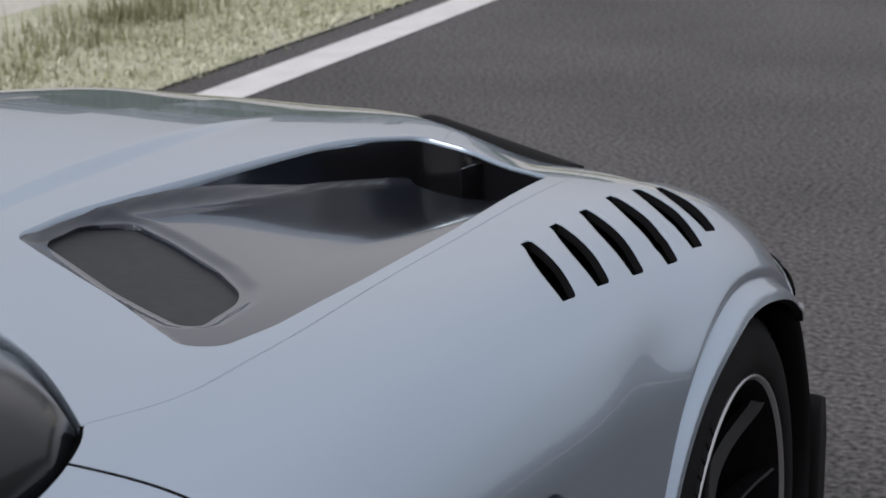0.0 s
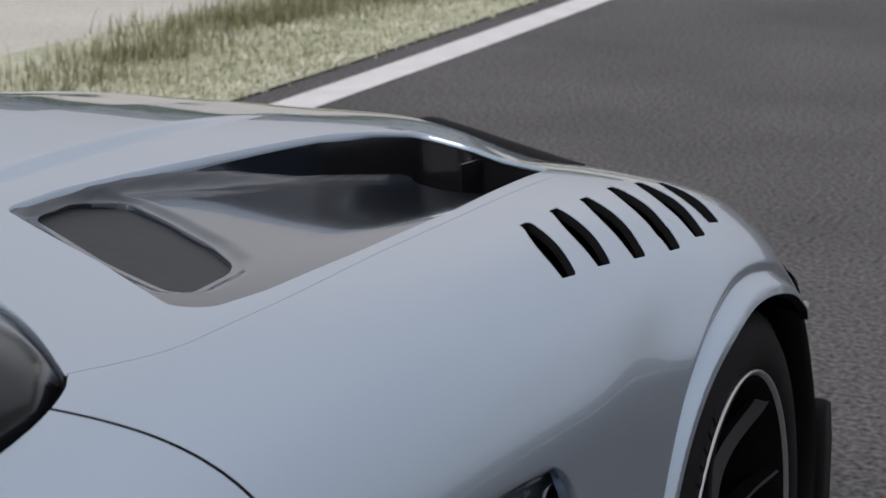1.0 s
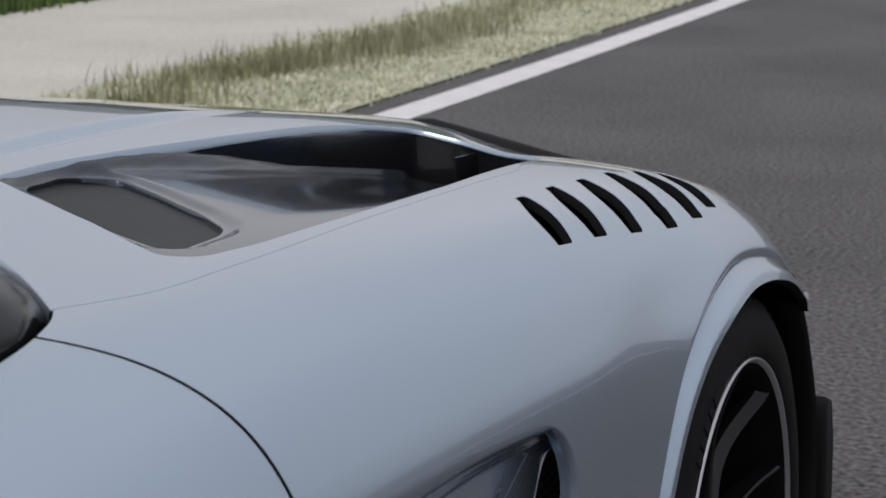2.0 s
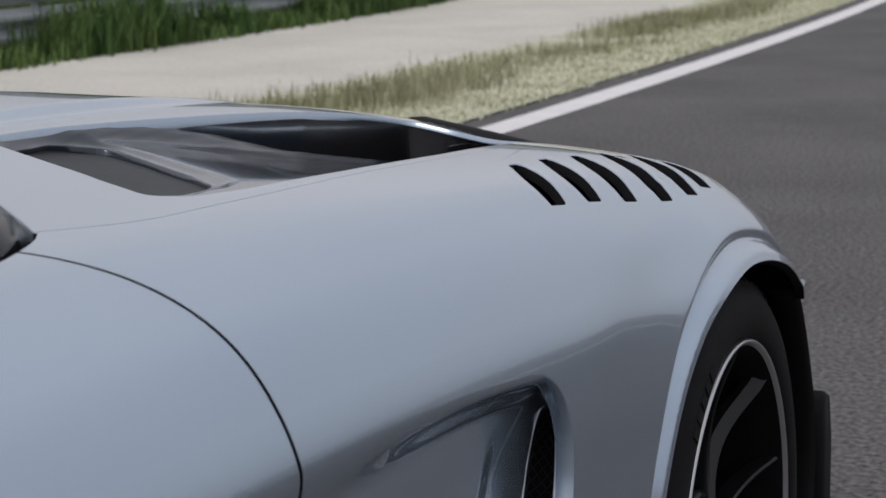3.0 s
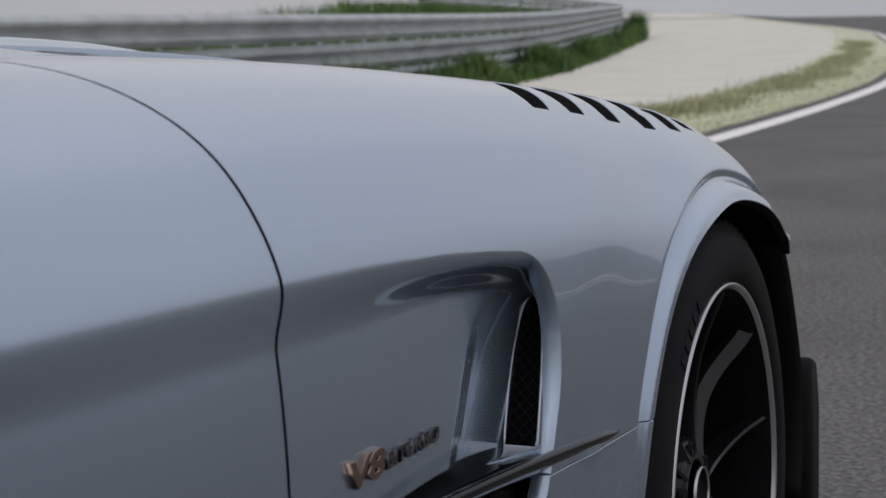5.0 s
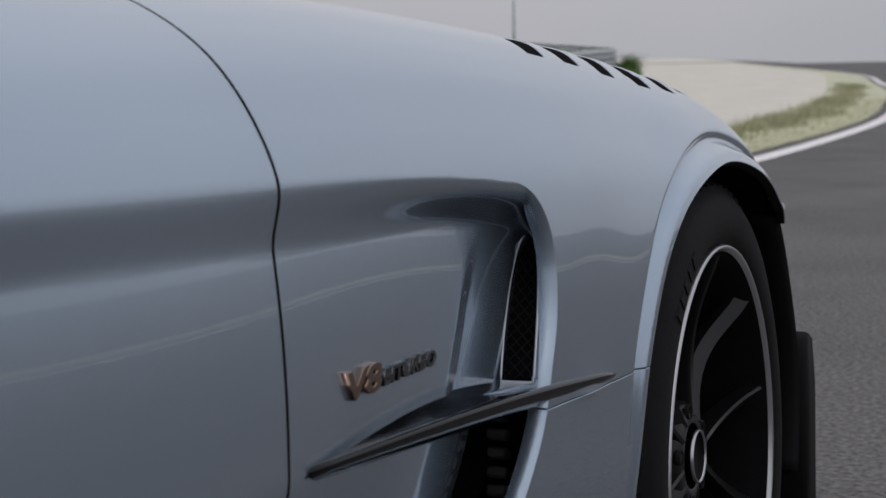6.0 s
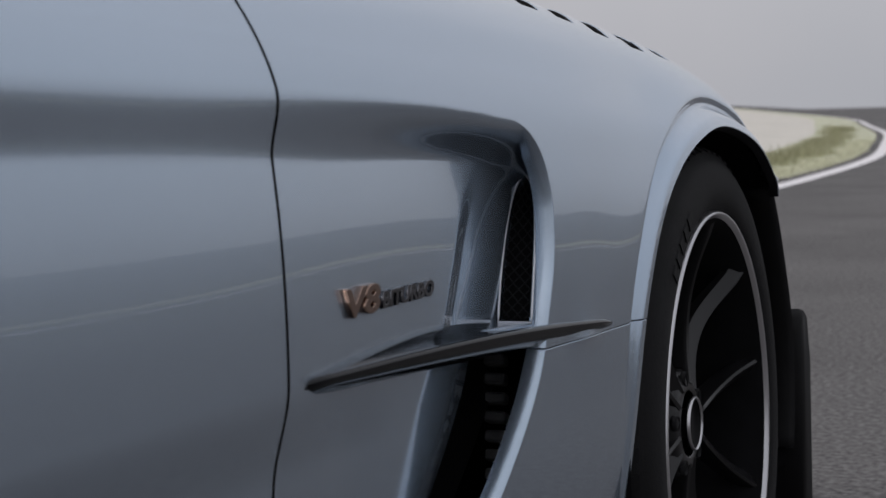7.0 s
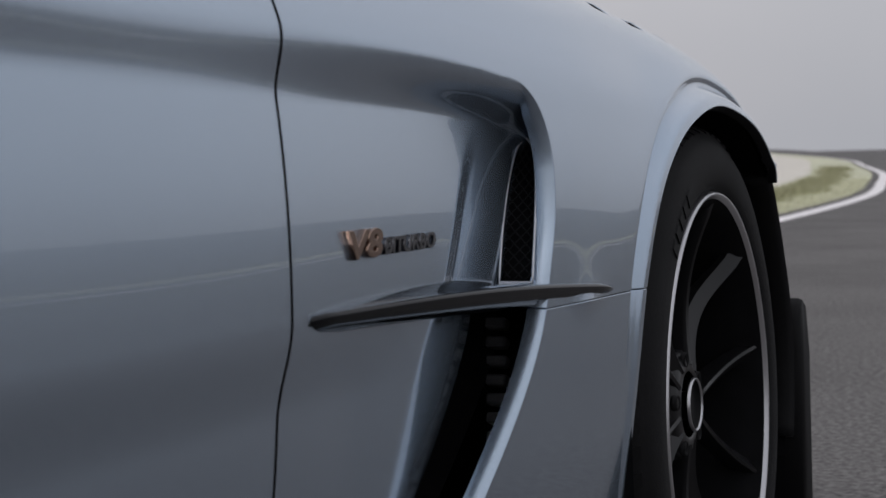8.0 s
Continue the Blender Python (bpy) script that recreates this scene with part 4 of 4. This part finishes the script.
def places_along(s, offset, curve):
    p, q = curve(s), curve(s + 0.01)
    d = (q - p) / np.linalg.norm(q - p, axis=1, keepdims=True)
    x, y = p[:, 0] - d[:, 1] * offset, p[:, 1] + d[:, 0] * offset
    return np.stack([x, y, rise(x, y)], 1), d


def blades(name, s, off, height, mat, label, category, width=0.004, joints=3, lean=0.6, scatter=0.05, curve=EDGE):
    """One mesh of many bent, tapered grass blades at the places s, off along the track edge."""
    n = len(s)
    p, _ = places_along(s, off, curve)
    p[:, :2] += dice.normal(0, scatter, (n, 2))
    a, ln, w0 = dice.uniform(0, 6.283, n), dice.uniform(0, lean, n) * height, width * dice.uniform(0.6, 1.4, n)
    ca, sa = np.cos(a), np.sin(a)
    rows = []
    for j in range(joints):
        k = j / joints
        c = p + np.stack([ca * ln * k * k, sa * ln * k * k, height * k], 1)
        w = (w0 * (1 - k * 0.8))[:, None] * np.stack([-sa, ca, 0 * ca], 1)
        rows += [c + w, c - w]
    rows.append(p + np.stack([ca * ln, sa * ln, height * 0.97], 1))
    m = 2 * joints + 1
    vs = np.stack(rows, 1).reshape(-1, 3)
    i = np.arange(n)[:, None] * m
    faces = []
    for j in range(joints - 1):
        faces += (i + np.array([2 * j, 2 * j + 1, 2 * j + 3, 2 * j + 2])).tolist()
    faces += (i + np.array([2 * joints - 2, 2 * joints - 1, 2 * joints])).tolist()
    return tagged(piece(name, vs, faces, mat, None, "", None, False), label, category, kind="stuff")


def patchy(s, off, seed):
    """Slow, uneven variation between 0 and 1 along the strip."""
    v = 0
    for f, g, h in ((5.1, 2.3, 0.3), (11.7, 4.1, 1.9), (23.0, 6.7, 4.2), (41.0, 3.3, 2.2)):
        v = v + np.sin(s * f + off * g + h + seed) * (1.2 / f**0.35)
    return np.clip(0.5 + 0.42 * v, 0, 1)


dice = np.random.RandomState(7)
s = 1.9 + 6.6 * dice.rand(52000) ** 1.1
off = 0.98 + dice.normal(0.12, 0.19, len(s)) + 0.10 * np.sin(s * 9)
thick = patchy(s, off, 1.0)
keep = (off > 0.5) & (dice.rand(len(s)) < thick * 1.2)
s, off, thick = s[keep], off[keep], thick[keep]
blades("dry_grass", s, off, dice.uniform(0.03, 0.16, len(s)) * (0.45 + 0.75 * thick), GRASS, "sparse tall dry grass along the gravel verge", "grass", 0.0045)
s = 1.9 + 5.4 * dice.rand(46000) ** 1.2
blades("cut_grass", s, dice.uniform(0.17, 1.0, len(s)), dice.uniform(0.012, 0.045, len(s)), STRAW, "short pale cut grass on the verge", "grass", 0.006, 2, 1.2, 0.02)
# weeds at the foot of the barrier
s = 2.4 + 7.6 * dice.rand(70000) ** 0.85
clump = patchy(s * 1.4, 0 * s, 3.0)
tall = np.where((s > 8.3) & (s < 9.6), 1.6, 1.0)
blades("weeds", s, -0.30 + np.abs(dice.normal(0, 0.22, len(s))), dice.uniform(0.08, 0.50, len(s)) * (0.12 + 1.15 * clump**1.5) * tall, HEDGE, "lush green weeds at the foot of the crash barrier", "weeds", 0.012, 3, 0.7, 0.08, RAIL)
s = 4.0 + 6.9 * dice.rand(34000)
blades("meadow_grass", s, 0.6 + 9.0 * dice.rand(len(s)) ** 1.5, dice.uniform(0.25, 0.85, len(s)), HEDGE, "long green grass inside the bend", "grass", 0.02, 3, 0.8, 0.1, RAIL)


# crash barrier: three stacked corrugated beams on posts
def wave_profile(z0):
    return [(0.0, z0), (0.035, z0 + 0.02), (0.075, z0 + 0.055), (0.075, z0 + 0.085), (0.02, z0 + 0.125), (0.0, z0 + 0.15), (0.02, z0 + 0.175), (0.075, z0 + 0.215), (0.075, z0 + 0.245), (0.035, z0 + 0.28), (0.0, z0 + 0.30)]


barrier = thing("crash_barrier", "weathered grey steel crash barrier, three stacked beams behind weeds", "barrier")
stations = np.linspace(2.5, 10.95, 64)
for i in range(len(stations) - 1):
    for z0 in (0.06, 0.39, 0.72):
        rows = []
        for s in np.linspace(stations[i], stations[i + 1], 4):
            p, d = along(s, 0.35)
            n = Vector((d.y, -d.x, 0))
            prof = wave_profile(z0)
            rows.append([tuple(p + n * o + Vector((0, 0, z))) for o, z in prof] + [tuple(p + n * (o - 0.004) + Vector((0, 0, z))) for o, z in prof[::-1]])
        vs, fs = loft(rows)
        piece("beam", vs, fs, ZINC, barrier, "", None, False)
    p, d = along(stations[i] + 0.02, 0.40)
    n = Vector((d.y, -d.x, 0))
    rows = []
    for z in (-0.05, 1.0):
        rows.append([tuple(p + n * a + d * b + Vector((0, 0, z))) for a, b in ((0.03, -0.05), (0.03, 0.05), (-0.03, 0.05), (-0.03, 0.042), (0.022, 0.042), (0.022, -0.05))])
    vs, fs = loft(rows)
    piece("post", vs, fs, ZINC, barrier, "", None, False)

# marshal's mast and a dark box beyond the bend
p = Vector((-21.2, 60.0, float(rise(-21.2, 60.0))))
vs, fs = loft([[(p.x + r * math.cos(a), p.y + r * math.sin(a), p.z + z) for a in np.linspace(0, 5.5, 8)] for z, r in ((-0.1, 0.06), (1.5, 0.05), (4.5, 0.035))])
tagged(piece("mast", vs, fs, ZINC), "thin grey steel mast standing in the grass", "mast")
p = Vector((-24.6, 59.0, float(rise(-24.6, 59.0))))
box = thing("equipment_box", "dark grey trackside equipment box on a post in the grass", "box")
bm = bmesh.new()
bmesh.ops.create_cube(bm, size=1, matrix=Matrix.Translation((p.x, p.y, p.z + 0.92)) @ Matrix.Diagonal((0.85, 0.45, 0.34, 1)))
bmesh.ops.bevel(bm, geom=bm.edges[:], offset=0.03, segments=2, affect="EDGES")
part("cabinet", bm, MATT, box)
bm = bmesh.new()
bmesh.ops.create_cone(bm, cap_ends=True, segments=12, radius1=0.06, radius2=0.06, depth=0.85, matrix=Matrix.Translation((p.x, p.y, p.z + 0.38)))
part("post", bm, ZINC, box)

# far side of the track, unseen: added for the pale streaks the car's flank mirrors
for x0, x1, z, mat, name, label in ((6.6, 6.74, 0.004, WHITE, "road_marking", "white painted edge line along the asphalt"), (7.1, 7.7, 0.006, GRAVEL, "verge", "pale gravel verge with sparse dry grass")):
    ys = np.linspace(-80, 90, 60)
    vs = [(x + 0.0006 * y * y, y, z) for y in ys for x in (x0, x1)]
    fs = [(2 * i, 2 * i + 1, 2 * i + 3, 2 * i + 2) for i in range(len(ys) - 1)]
    tagged(piece(name, vs, fs, mat), label, name.replace("_", " "), kind="structure")
